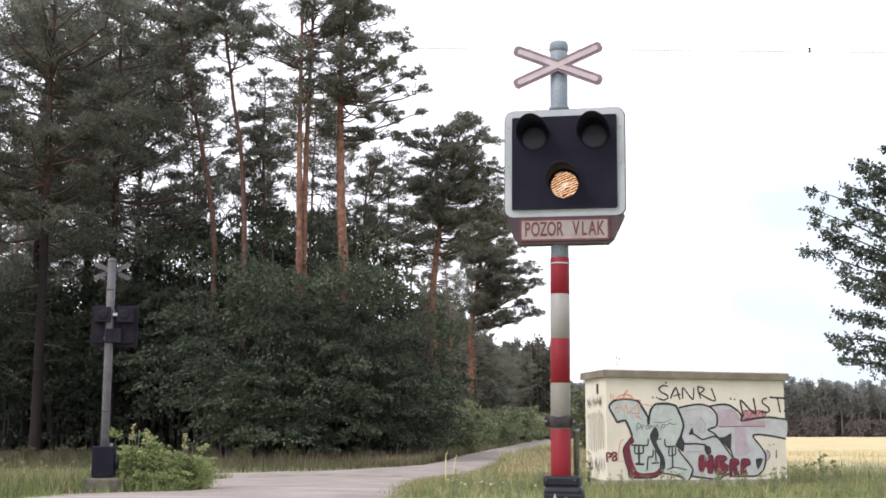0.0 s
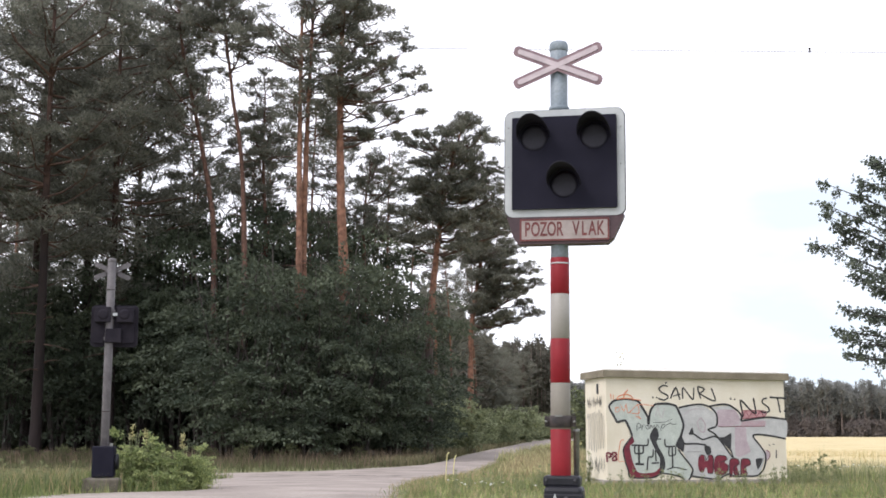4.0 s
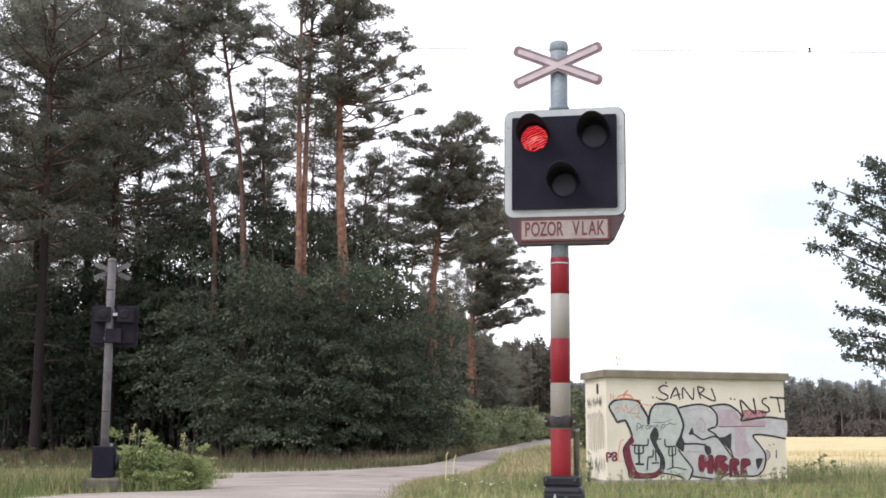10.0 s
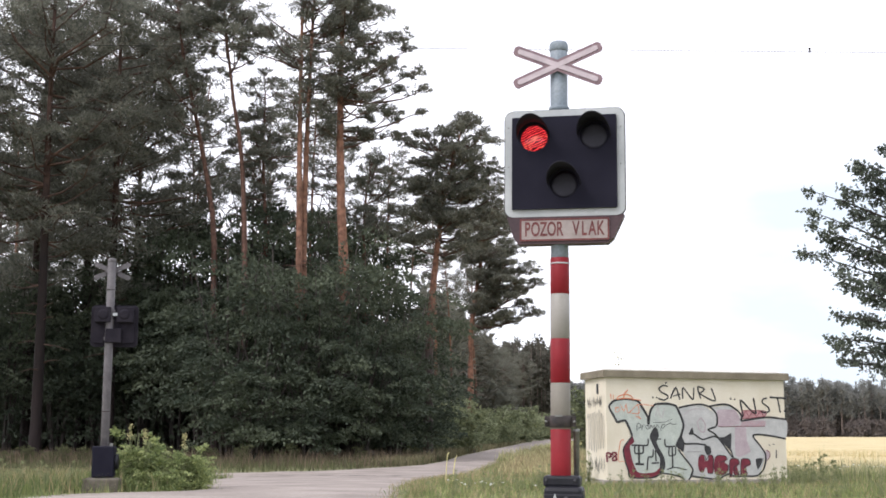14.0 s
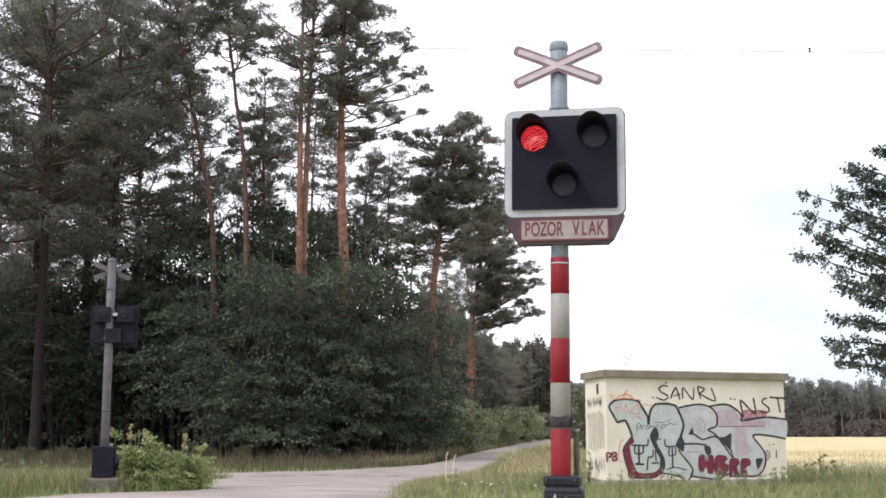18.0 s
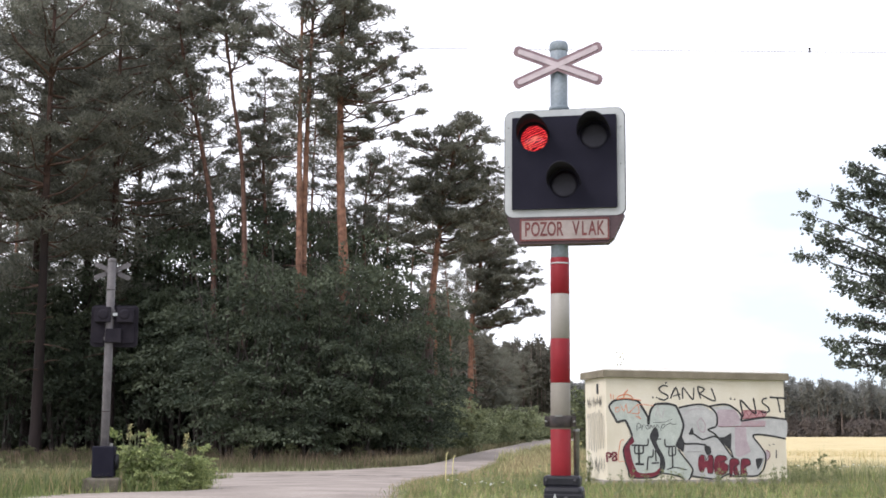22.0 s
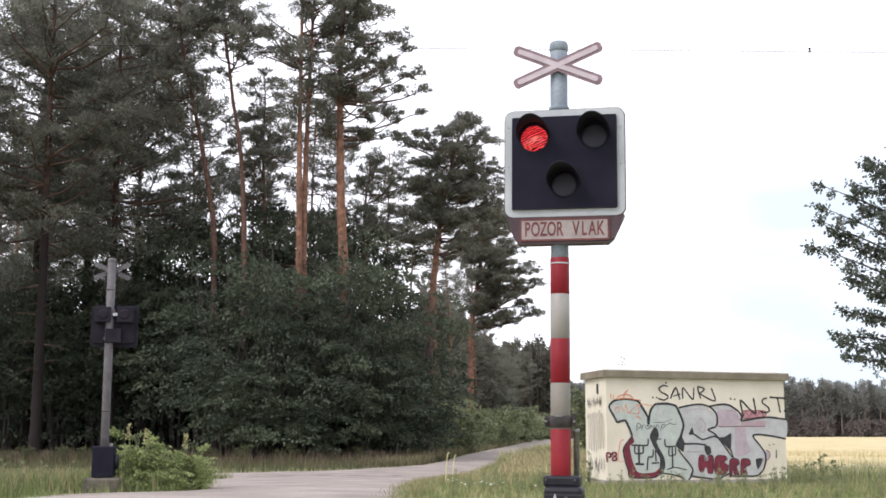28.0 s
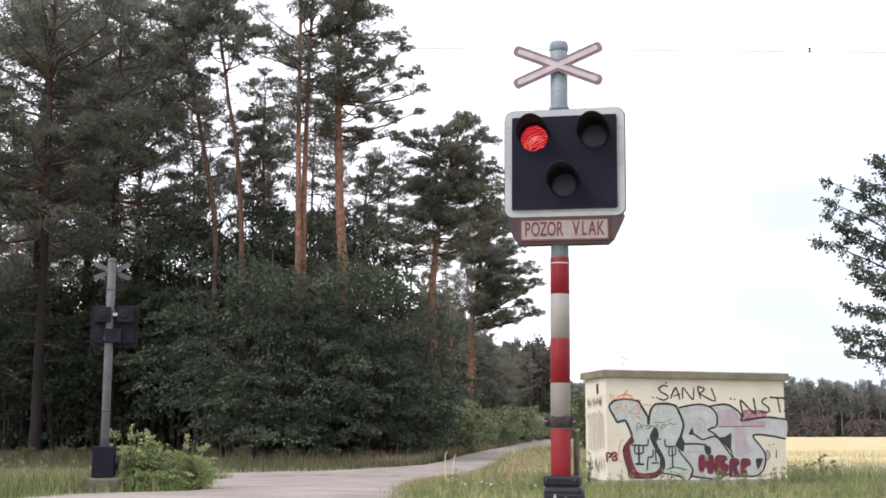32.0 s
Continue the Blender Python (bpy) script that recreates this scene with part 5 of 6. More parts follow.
def shaped_pine(name, seed, stem, radius, tips, above=0, density=1.0, bark="bark_high"):
    """A Scots pine by its bent stem, (x, z), and the needle pads at its limb tips, (x, z, size)."""
    rd, rng = random.Random(seed), np.random.default_rng(seed)
    top = stem[-1][1]

    def on_stem(z):
        i = 0
        while i < len(stem) - 2 and stem[i + 1][1] < z:
            i += 1
        (xa, za), (xb, zb) = stem[i], stem[i + 1]
        u = min(1.0, max(0.0, (z - za) / (zb - za)))
        return Vector((xa + (xb - xa) * u, 0.15 * math.sin(z * 0.35 + seed), za + (zb - za) * u))

    levels = [top * i / 16 for i in range(17)]
    trunk_path = [(on_stem(max(z, stem[0][1])) if z else Vector((stem[0][0], 0, -0.1)), radius * (1.15 if z == 0 else 1) * (1 - 0.80 * (z / top) ** 1.3)) for z in levels]
    paths, pts, outs = [], [], []
    tips = [(x, z, r, rd.uniform(-0.9, 0.9)) for x, z, r in tips]
    low = min(t[1] for t in tips)
    # limbs that reach towards and away from the lane, behind and before those
    for x, z, r, _ in list(tips):
        c = on_stem(z)
        for side in (-1, 1) if r > 0.6 else (rd.choice((-1, 1)),):
            tips.append((c.x + (x - c.x) * rd.uniform(0.35, 0.85), z + rd.uniform(-0.35, 0.35), r * rd.uniform(0.6, 0.9), side * rd.uniform(1.0, 2.6)))
    for _ in range(above):
        a, q = rd.uniform(0, 6.28), rd.uniform(0.4, 2.6)
        tips.append((stem[-1][0] + q * math.cos(a), top + rd.uniform(-2.2, 0.3) - 0.25 * q, rd.uniform(0.4, 0.8), q * math.sin(a)))
    for x, z, r, y in tips:
        e = Vector((x, y, z))
        reach = math.hypot(x - on_stem(z).x, y)
        p = on_stem(max(low * 0.97, z - reach * rd.uniform(-0.1, 0.5) - 0.2))
        d = e - p
        sag = Vector((rd.uniform(-0.12, 0.12), rd.uniform(-0.12, 0.12), -0.10 * reach))
        q1, q2 = p + d * 0.35 + sag, p + d * 0.7 + sag * 0.8
        paths.append([(p, 0.020 + 0.013 * reach), (q1, 0.016 + 0.011 * reach), (q2, 0.012 + 0.007 * reach), (e, 0.008)])
        flat = d.normalized() if d.length > 0.01 else Vector((0, 0, 1))
        for k in range(max(6, int(24 * r * density))):
            if k % 4 == 3 and reach > 1.2:
                c = q2.lerp(e, rd.random()) + Vector((rd.gauss(0, 0.3 * r), rd.gauss(0, 0.3 * r), rd.uniform(0, 0.3 * r)))
            else:
                a, q = rd.uniform(0, 6.28), 1.12 * r * math.sqrt(rd.random())
                c = e + Vector((q * math.cos(a), q * math.sin(a), r * rd.uniform(-0.55, 0.55) * math.sqrt(max(0.1, 1.15 - (q / r) ** 2)) + 0.1 * r))
            paths.append([(e.lerp(q2, rd.random() * 0.8), 0.012), (c, 0.005)])
            pr = rd.uniform(0.12, 0.27)
            m = int(16 + 85 * pr)
            u = rng.normal(size=(m, 3))
            u /= np.linalg.norm(u, axis=1, keepdims=True)
            pts.append(np.array(c) + u * pr * rng.uniform(0.1, 1.0, m)[:, None] * np.array([1.15, 1.15, 0.6]))
            outs.append(u * 0.9 + np.array([0, 0, 0.4]) + np.array(flat) * 0.3 + rng.normal(0, 0.45, (m, 3)))
    for _ in range(9):
        z = rd.uniform(low * 0.45, low)
        p, a = on_stem(z), rd.uniform(0, 6.28)
        q = p + Vector((math.cos(a), math.sin(a), rd.uniform(-0.3, 0.3))) * rd.uniform(0.5, 1.6)
        paths.append([(p, 0.03), ((p + q) / 2 + Vector((0, 0, 0.06)), 0.02), (q, 0.007)])
    v, f = limb_tubes([trunk_path], 10)
    v2, f2 = limb_tubes(paths, 5)
    trunk = raw(name + "_trunk", v + v2, f + [tuple(i + len(v) for i in q) for q in f2], M[bark], True)
    trunk.materials.append(M["bark_dark"])
    trunk.polygons.foreach_set("material_index", [0] * len(f) + [1] * len(f2))
    v, f = leaves(rng, np.concatenate(pts), np.concatenate(outs), 0.17, 0.066, tri=True)
    return trunk, raw(name + "_crown", v, f, M["needle"])


def pine(meshes, m, label, group="pines of the forest edge"):
    root = new("pine_tree")
    part("trunk", meshes[0], M["bark"], root)
    part("crown", meshes[1], M["needle"], root)
    root.matrix_world = m
    tagged(root, label, "tree", group=group)
    return root


def shrub_meshes(name, seed, height, radius, n, leaf_len, leaf_w, material, stems=7, clump=0.5, pads=0, low=0.2, fork=1.4, foot=1.0, stem="bark_grey"):
    """A broadleaved bush or small tree: splayed stems, leafy twigs all the way up."""
    rd, rng = random.Random(seed), np.random.default_rng(seed)
    paths, pts, outs = [], [], []
    for i in range(stems):
        a = 6.28 * i / stems + rd.uniform(-0.4, 0.4)
        reach, hh = radius * rd.uniform(0.35, 0.8), height * rd.uniform(0.6, 0.98)
        base = Vector((0.12 * math.cos(a), 0.12 * math.sin(a), 0)) * height * 0.2 * foot
        ax = [base + Vector((math.cos(a) * reach * t ** fork, math.sin(a) * reach * t ** fork, hh * t)) for t in (0, 0.3, 0.6, 1.0)]
        r0 = 0.011 * height
        paths.append([(p, r0 * (1 - 0.27 * k)) for k, p in enumerate(ax)])
        for _ in range(pads):
            t = rd.uniform(low, 1.0) ** 0.85
            k = min(int(t * 3), 2)
            p = ax[k].lerp(ax[k + 1], min(1.0, t * 3 - k))
            b = a + rd.uniform(-1.9, 1.9)
            w = radius * (0.30 + 0.42 * math.sin(math.pi * min(1, t * 0.9 + 0.05))) * rd.uniform(0.4, 1.3)
            e = p + Vector((math.cos(b) * w, math.sin(b) * w, rd.uniform(-0.45, 0.15) * w))
            paths.append([(p, 0.004 * height ** 0.5), (e, 0.003)])
            m = int(n / stems / pads * 40)
            u = rng.normal(size=(m, 3))
            u /= np.linalg.norm(u, axis=1, keepdims=True)
            pr = radius * rd.uniform(0.17, 0.44)
            u[:, 2] = np.abs(u[:, 2]) - 0.25
            c = np.array(e) + u * pr * rng.uniform(0.3, 1.0, m)[:, None] ** 0.6 * np.array([1.2, 1.2, 0.34])
            c[:, 2] -= 0.30 * np.hypot(c[:, 0] - e.x, c[:, 1] - e.y)
            c[:, 2] = np.maximum(c[:, 2], 0.03 * height)
            pts.append(c)
            outs.append(u * np.array([1, 1, 0.4]) + np.array([0, 0, -0.25]) + np.array((math.cos(b), math.sin(b), 0)) * 0.4 + rng.normal(0, 0.4, (m, 3)))
        for _ in range(0 if pads else int(n / stems)):
            t = rd.uniform(0.12, 1.0)
            k = min(int(t * 3), 2)
            p = ax[k].lerp(ax[k + 1], t * 3 - k if t < 1 else 1)
            b = rd.uniform(0, 6.28)
            w = radius * (0.25 + 0.45 * math.sin(math.pi * min(1, t * 0.9 + 0.05)))
            e = p + Vector((math.cos(b) * w, math.sin(b) * w, rd.uniform(-0.25, 0.35) * w))
            paths.append([(p, 0.004 * height ** 0.5), (e, 0.002)])
            m = 40
            s = rng.uniform(0.25, 1.1, m)[:, None]
            c = np.array(p) + (np.array(e) - np.array(p)) * s + rng.normal(0, clump * w * 0.35, (m, 3)) * np.array([1, 1, 0.55])
            c[:, 2] = np.maximum(c[:, 2], 0.03 * height)
            pts.append(c)
            outs.append(np.array(e - p) / max(w, 0.01) + rng.normal(0, 0.6, (m, 3)) + np.array([0, 0, -0.1]))
    v, f = limb_tubes(paths, 4)
    wood = raw(name + "_stems", v, f, M[stem], True)
    v, f = leaves(rng, np.concatenate(pts), np.concatenate(outs), leaf_len, leaf_w)
    return wood, raw(name + "_leaves", v, f, material)


def shrub(meshes, m, name, label, group, category="bush"):
    root = new(name)
    part("wood", meshes[0], M["bark_grey"], root)
    part("foliage", meshes[1], M["leaf"], root)
    root.matrix_world = m
    tagged(root, label, category, group=group)
    return root


def sized(x, y, rz=0, s=1.0, sz=None, rx=0, ry=0):
    return pose(x, y, ground_z(y) - 0.05, rx, ry, rz) @ Matrix.Diagonal((s, s, sz or s, 1))


PINES = dict(
    tall=pine_meshes("pine_tall", 11, 19.5, 11.2, 2.3, 0.3, sparse=0.2, density=0.85),
    twin=pine_meshes("pine_twin", 12, 20.0, 12.6, 2.2, 0.1, twin=True, sparse=0.22, trunk_r=0.25),
    slim=pine_meshes("pine_slim", 14, 18.5, 9.5, 1.7, -0.9, sparse=0.3, trunk_r=0.14),
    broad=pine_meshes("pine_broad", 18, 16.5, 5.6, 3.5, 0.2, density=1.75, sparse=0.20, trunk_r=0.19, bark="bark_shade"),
    full=pine_meshes("pine_full", 15, 13.8, 5.0, 2.85, 1.2, density=3.2, trunk_r=0.21, lopsided=0.30),
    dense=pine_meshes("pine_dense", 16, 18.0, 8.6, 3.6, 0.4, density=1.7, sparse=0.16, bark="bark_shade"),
    pole=pine_meshes("pine_pole", 17, 15.5, 9.0, 1.6, 0.5, sparse=0.3, trunk_r=0.11),
)
# trees of the edge with a shape of their own: stem (x, z), pads at the limb tips (x, z, size)
SHAPED = dict(
    spread=shaped_pine("pine_spreading", 81, [(0, 0), (-0.1, 9.49), (-0.28, 12.38), (-0.39, 16.8), (-0.4, 20.1), (-0.35, 22.53), (-0.27, 25.6)], 0.33,
        [(2.68, 21.77, 0.58), (3.07, 21.07, 0.32), (1.42, 21.46, 0.86), (1.99, 20.04, 0.63), (2.13, 20.64, 0.32), (3.31, 19.64, 0.66), (3.95, 18.89, 0.37), (3.66, 17.9, 0.29), (0.69, 18.74, 1.04), (1.63, 18.05, 0.63), (2.3, 17.54, 0.49),
         (2.54, 16.5, 0.4), (0.57, 16.56, 0.52), (1.29, 16.35, 0.43), (-1.2, 16.68, 0.58), (-0.46, 22.22, 0.81), (-0.15, 20.46, 0.69), (-1.25, 21.92, 0.63), (1.09, 23.3, 0.69), (1.82, 23.45, 0.4), (0.21, 22.99, 0.52), (-0.47, 18.59, 0.81), (-1.48, 17.99, 0.43), (-0.92, 19.49, 0.52), (-1.67, 20.4, 0.52)], 12, 1.25),
    dome=shaped_pine("pine_domed", 82, [(0, 0), (0.08, 6.72), (0.32, 9.78), (0.53, 11.64), (0.84, 14.14), (1.31, 16.03), (1.87, 18.1)], 0.27,
        [(2.09, 18.13, 0.74), (1.15, 17.68, 0.74), (2.8, 17.43, 0.43), (3.64, 17.52, 0.4), (0.37, 17.08, 0.68), (-1.02, 17.24, 0.59), (-1.55, 17.49, 0.34), (-0.4, 15.97, 0.74), (1.31, 16.03, 1.11), (2.85, 15.97, 0.87), (3.72, 15.62, 0.53), (-0.8, 14.45, 0.74), (0.69, 14.45, 0.99), (2.54, 14.29, 1.11), (4.02, 14.45, 0.77), (-1.01, 13.04, 0.68)]
        + [(1.3, 12.73, 0.93), (2.2, 12.9, 0.8), (-1.16, 11.79, 0.62), (-0.3, 11.95, 0.49), (1.97, 11.3, 0.7), (3.3, 13.0, 0.8), (1.6, 14.9, 0.9), (2.0, 16.9, 0.8), (3.2, 14.9, 0.8), (0.4, 13.4, 0.8), (3.0, 11.8, 0.8), (4.0, 13.6, 0.8), (4.2, 12.2, 0.8), (-0.3, 14.9, 0.7)], density=1.45),
    lane_side=shaped_pine("pine_lane_side", 87, [(0, 0), (0.02, 8.59), (0.53, 12.3), (1.08, 15.21), (1.42, 17.31)], 0.26,
        [(0.75, 16.14, 1.32), (2.63, 16.98, 1.12), (1.49, 14.38, 1.43), (2.94, 14.59, 1.01), (1.07, 12.63, 1.32), (2.72, 12.84, 1.12), (4.37, 13.25, 0.92), (4.98, 12.21, 0.61), (3.53, 11.59, 0.82), (1.96, 10.93, 1.12), (4.42, 9.98, 0.77), (2.98, 9.49, 0.71), (1.54, 9.33, 0.92), (0.4, 11.26, 0.77), (-0.29, 14.17, 1.12), (2.0, 16.26, 0.92), (1.26, 17.4, 0.82), (0.6, 10.2, 0.8), (2.4, 13.6, 0.9), (3.6, 11.9, 0.8), (2.6, 11.6, 0.9), (3.81, 10.64, 0.61)], density=1.9, bark="bark_low"),
    inner=shaped_pine("pine_inner", 83, [(0, 0), (-0.05, 9.93), (-0.17, 12.55), (-0.04, 15.19), (0.18, 16.53), (0.34, 17.2)], 0.20,
        [(0.41, 16.53, 0.82), (1.72, 16.53, 0.65), (-0.37, 15.59, 0.65), (1.33, 15.09, 0.52), (2.38, 15.59, 0.52), (0.04, 14.13, 0.59), (1.73, 13.93, 0.59), (-0.27, 12.71, 0.78), (1.35, 12.61, 0.78), (2.39, 12.81, 0.52), (-0.77, 13.7, 0.52), (0.63, 13.37, 0.59)], bark="bark_dull"),
    lean_a=shaped_pine("pine_leaning", 84, [(0, 0), (-0.33, 11.12), (-0.49, 14.09), (-0.69, 16.5), (-1.07, 18.32), (-1.33, 20.47), (-1.59, 22.32), (-1.78, 24.8)], 0.20,
        [(-0.98, 21.86, 0.7), (-2.46, 21.55, 0.59), (0.06, 22.01, 0.65), (-2.05, 22.79, 0.76), (-3.39, 22.48, 0.47), (-0.41, 23.1, 0.76), (-1.63, 23.89, 0.88), (0.53, 21.39, 0.41), (-1.98, 20.31, 0.29), (-0.51, 20.93, 0.29), (-2.76, 23.57, 0.7), (0.8, 22.64, 0.53)], 8, bark="bark_dull"),
    lean_b=shaped_pine("pine_bowed", 85, [(0, 0), (-0.43, 12.35), (-0.72, 14.19), (-1.26, 16.98), (-1.73, 19.18), (-2.33, 21.72), (-2.61, 23.64), (-2.87, 25.9)], 0.21,
        [(-3.09, 21.4, 0.79), (-1.68, 20.76, 0.67), (-2.22, 23.0, 0.79), (-3.61, 23.0, 0.79), (-1.35, 19.81, 0.42), (-2.96, 17.77, 0.61), (-3.64, 19.5, 0.67), (-2.27, 24.61, 0.91), (-1.0, 18.55, 0.36), (-3.5, 24.45, 0.85)], 8, bark="bark_dull"),
    short=shaped_pine("pine_short", 86, [(0, 0), (-0.26, 13.04), (-0.46, 16.31), (-0.44, 18.63), (-0.42, 20.8)], 0.20,
        [(-0.07, 19.46, 0.84), (-1.36, 19.13, 0.77), (0.6, 18.29, 0.84), (-0.84, 17.63, 0.84), (-1.99, 18.29, 0.58), (0.14, 16.8, 0.9), (-1.29, 15.98, 0.84), (1.26, 17.46, 0.52), (-2.62, 17.46, 0.64), (-0.46, 15.16, 0.71), (-2.07, 14.99, 0.58), (-0.92, 20.8, 0.45), (0.54, 21.14, 0.45), (-0.12, 21.64, 0.39)], bark="bark_dull"),
)
SWAYING = []
FAR = 1.28          # the forest edge stands this much further off than its plan below


def planted(x, y, rz=0, s=1.0, sz=None):
    return sized(x * FAR, y * FAR, rz, s * FAR, (sz or s) * FAR)


def make_forest():
    # the trees that stand out at the edge
    orange = "tall Scots pine with bare orange trunk and high crown"
    SWAYING.append((pine(PINES["twin"], planted(-5.45, 47, 36), "twin-stemmed Scots pine with orange bark"), 0.25))
    SWAYING.append((pine(SHAPED["spread"], sized(-4.88, 60.8), "Scots pine with orange trunk and spreading limbs"), 0.4))
    SWAYING.append((pine(SHAPED["lean_a"], sized(-9.90, 62.0), "slender leaning Scots pine with sparse crown"), 1.0))
    SWAYING.append((pine(SHAPED["lean_b"], sized(-11.81, 64.0), "slender leaning Scots pine with sparse crown"), -0.5))
    SWAYING.append((pine(SHAPED["dome"], sized(-0.81, 65.3), "full-crowned Scots pine leaning over the lane"), 0.3))
    pine(SHAPED["lane_side"], sized(1.98, 88.0), "Scots pine with orange trunk beside the bending lane")
    pine(SHAPED["inner"], sized(-4.40, 69.0), "Scots pine with flat tiers of needles behind the edge")
    pine(SHAPED["short"], sized(-9.80, 68.0), "Scots pine with a rounded crown behind the edge")
    # the pines at x -20.8 and -23.5 stand unseen, added to darken the left edge
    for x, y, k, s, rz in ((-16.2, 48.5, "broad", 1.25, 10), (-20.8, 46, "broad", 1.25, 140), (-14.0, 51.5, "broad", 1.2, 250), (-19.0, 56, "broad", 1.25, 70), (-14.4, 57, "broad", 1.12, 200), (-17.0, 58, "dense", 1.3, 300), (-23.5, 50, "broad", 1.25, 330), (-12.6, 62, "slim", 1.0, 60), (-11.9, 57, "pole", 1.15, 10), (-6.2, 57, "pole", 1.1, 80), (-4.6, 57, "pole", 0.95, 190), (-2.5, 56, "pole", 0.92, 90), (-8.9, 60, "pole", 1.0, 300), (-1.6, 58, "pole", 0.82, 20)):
        # broad and dense ones wear the bark painted as shaded, not orange
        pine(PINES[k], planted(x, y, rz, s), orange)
    # the stand behind
    rd = random.Random(21)
    kinds = ["tall", "slim", "pole", "slim", "pole", "tall", "pole"]
    for i in range(10):
        y = rd.uniform(58, 84)
        x = rd.uniform(-0.40 * y, min(-1.0, -3.5 + (y - 52) * 0.05))
        k = rd.choice(kinds)
        pine(PINES[k], planted(x, y, rd.uniform(0, 360), rd.uniform(0.58, 0.8)), "Scots pine in the stand behind the forest edge", "pines of the stand")
    for i in range(4):
        y = rd.uniform(60, 78)
        pine(PINES[("dense", "dense", "tall")[i % 3]], planted(rd.uniform(-0.39, -0.29) * y, y, rd.uniform(0, 360), rd.uniform(0.85, 1.05)), "dense Scots pine deep in the dark stand", "pines of the stand")
    # along the lane to the bend
    for x, y, k, s in ((2.85, 122, "tall", 0.98), (3.35, 125, "slim", 1.0), (0.6, 92, "pole", 1.0), (-0.6, 98, "tall", 1.0), (2.2, 128, "dense", 0.72), (4.4, 150, "full", 0.9), (7.0, 172, "full", 0.92), (9.5, 192, "dense", 0.78), (12.0, 214, "full", 1.0), (10.2, 202, "full", 0.95), (14.5, 222, "dense", 0.85), (6.0, 162, "dense", 0.7)):
        pine(PINES[k], sized(x, y, rd.uniform(0, 360), s), "Scots pine along the bend of the lane", "pines of the stand")


def make_understory():
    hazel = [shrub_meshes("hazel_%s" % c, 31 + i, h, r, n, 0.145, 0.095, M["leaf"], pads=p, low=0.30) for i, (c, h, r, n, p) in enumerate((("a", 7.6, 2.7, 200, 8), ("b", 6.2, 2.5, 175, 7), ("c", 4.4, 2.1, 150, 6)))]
    rd = random.Random(33)
    rows = [(-10.0, 51.0, 0, 1.0), (-8.1, 46.4, 0, 0.98), (-6.4, 46, 0, 1.02), (-4.7, 46, 1, 1.12), (-3.4, 46.5, 0, 0.86), (-1.9, 48.6, 1, 0.98), (-1.8, 51.5, 2, 1.0),
            (-10.2, 53, 0, 1.34), (-8.6, 54, 0, 1.44), (-7.0, 53, 0, 1.4), (-5.2, 54, 0, 1.38), (-3.9, 53.5, 0, 1.26), (-2.7, 55.5, 0, 1.15),
            (-6.7, 44.0, 2, 1.1), (-4.9, 44.4, 2, 1.0), (-3.0, 46.0, 2, 0.95), (-1.6, 56, 2, 0.9), (-1.1, 61, 2, 0.9), (-1.5, 51.2, 2, 0.62), (-1.2, 55.8, 2, 0.6)]
    rows += [(-11.8, 55.0, 0, 1.25), (-12.4, 57.0, 0, 1.5), (-11.0, 58.0, 0, 1.5), (-13.4, 54.2, 0, 1.2), (-15.2, 54.6, 0, 1.15), (-17.2, 54.8, 0, 1.15), (-19.4, 54.4, 0, 1.15), (-21.6, 54.6, 0, 1.1), (-14.4, 60, 0, 1.3), (-17.5, 61, 0, 1.3), (-20.5, 62, 0, 1.3), (-23.5, 62, 0, 1.3)]
    for x, y, k, s in rows:
        shrub(hazel[k], planted(x, y, rd.uniform(0, 360), s * rd.uniform(0.94, 1.06), s * (1.2 if k < 2 else 1.0) * rd.uniform(0.9, 1.1)), "understory_bush", "dark green leafy bush at the forest edge", "understory bushes")
    for i in range(24):
        y = rd.uniform(53, 72)
        x = rd.uniform(-0.42 * y, -2.2 + (y - 50) * 0.06)
        y += 26 if x < -0.22 * y and y < 64 else 0
        shrub(hazel[rd.choice((0, 0, 1))], planted(x, y, rd.uniform(0, 360), rd.uniform(0.95, 1.2)), "understory_bush", "dark leafy bush deep in the forest", "understory bushes")
    road = shrub_meshes("roadside", 41, 3.2, 1.8, 150, 0.2, 0.13, M["leaf_bright"])
    for x, y, s in ((-1.6, 72, 0.8), (-1.2, 80, 0.95), (-0.3, 83, 1.0), (0.7, 85, 1.3), (-0.3, 90, 1.1), (0.8, 100, 1.2), (2.6, 113, 1.2), (3.8, 122, 1.1), (5.4, 134, 1.3), (6.8, 146, 1.4), (9.6, 164, 1.75), (11.2, 170, 1.5), (8.2, 158, 1.2), (13.2, 184, 1.5), (0.2, 115, 1.8), (15.5, 196, 1.4), (4.6, 142, 1.6), (10.4, 76, 1.5)):
        shrub(road, sized(x, y, rd.uniform(0, 360), s), "roadside_bush", "light green bush along the lane", "roadside bushes")


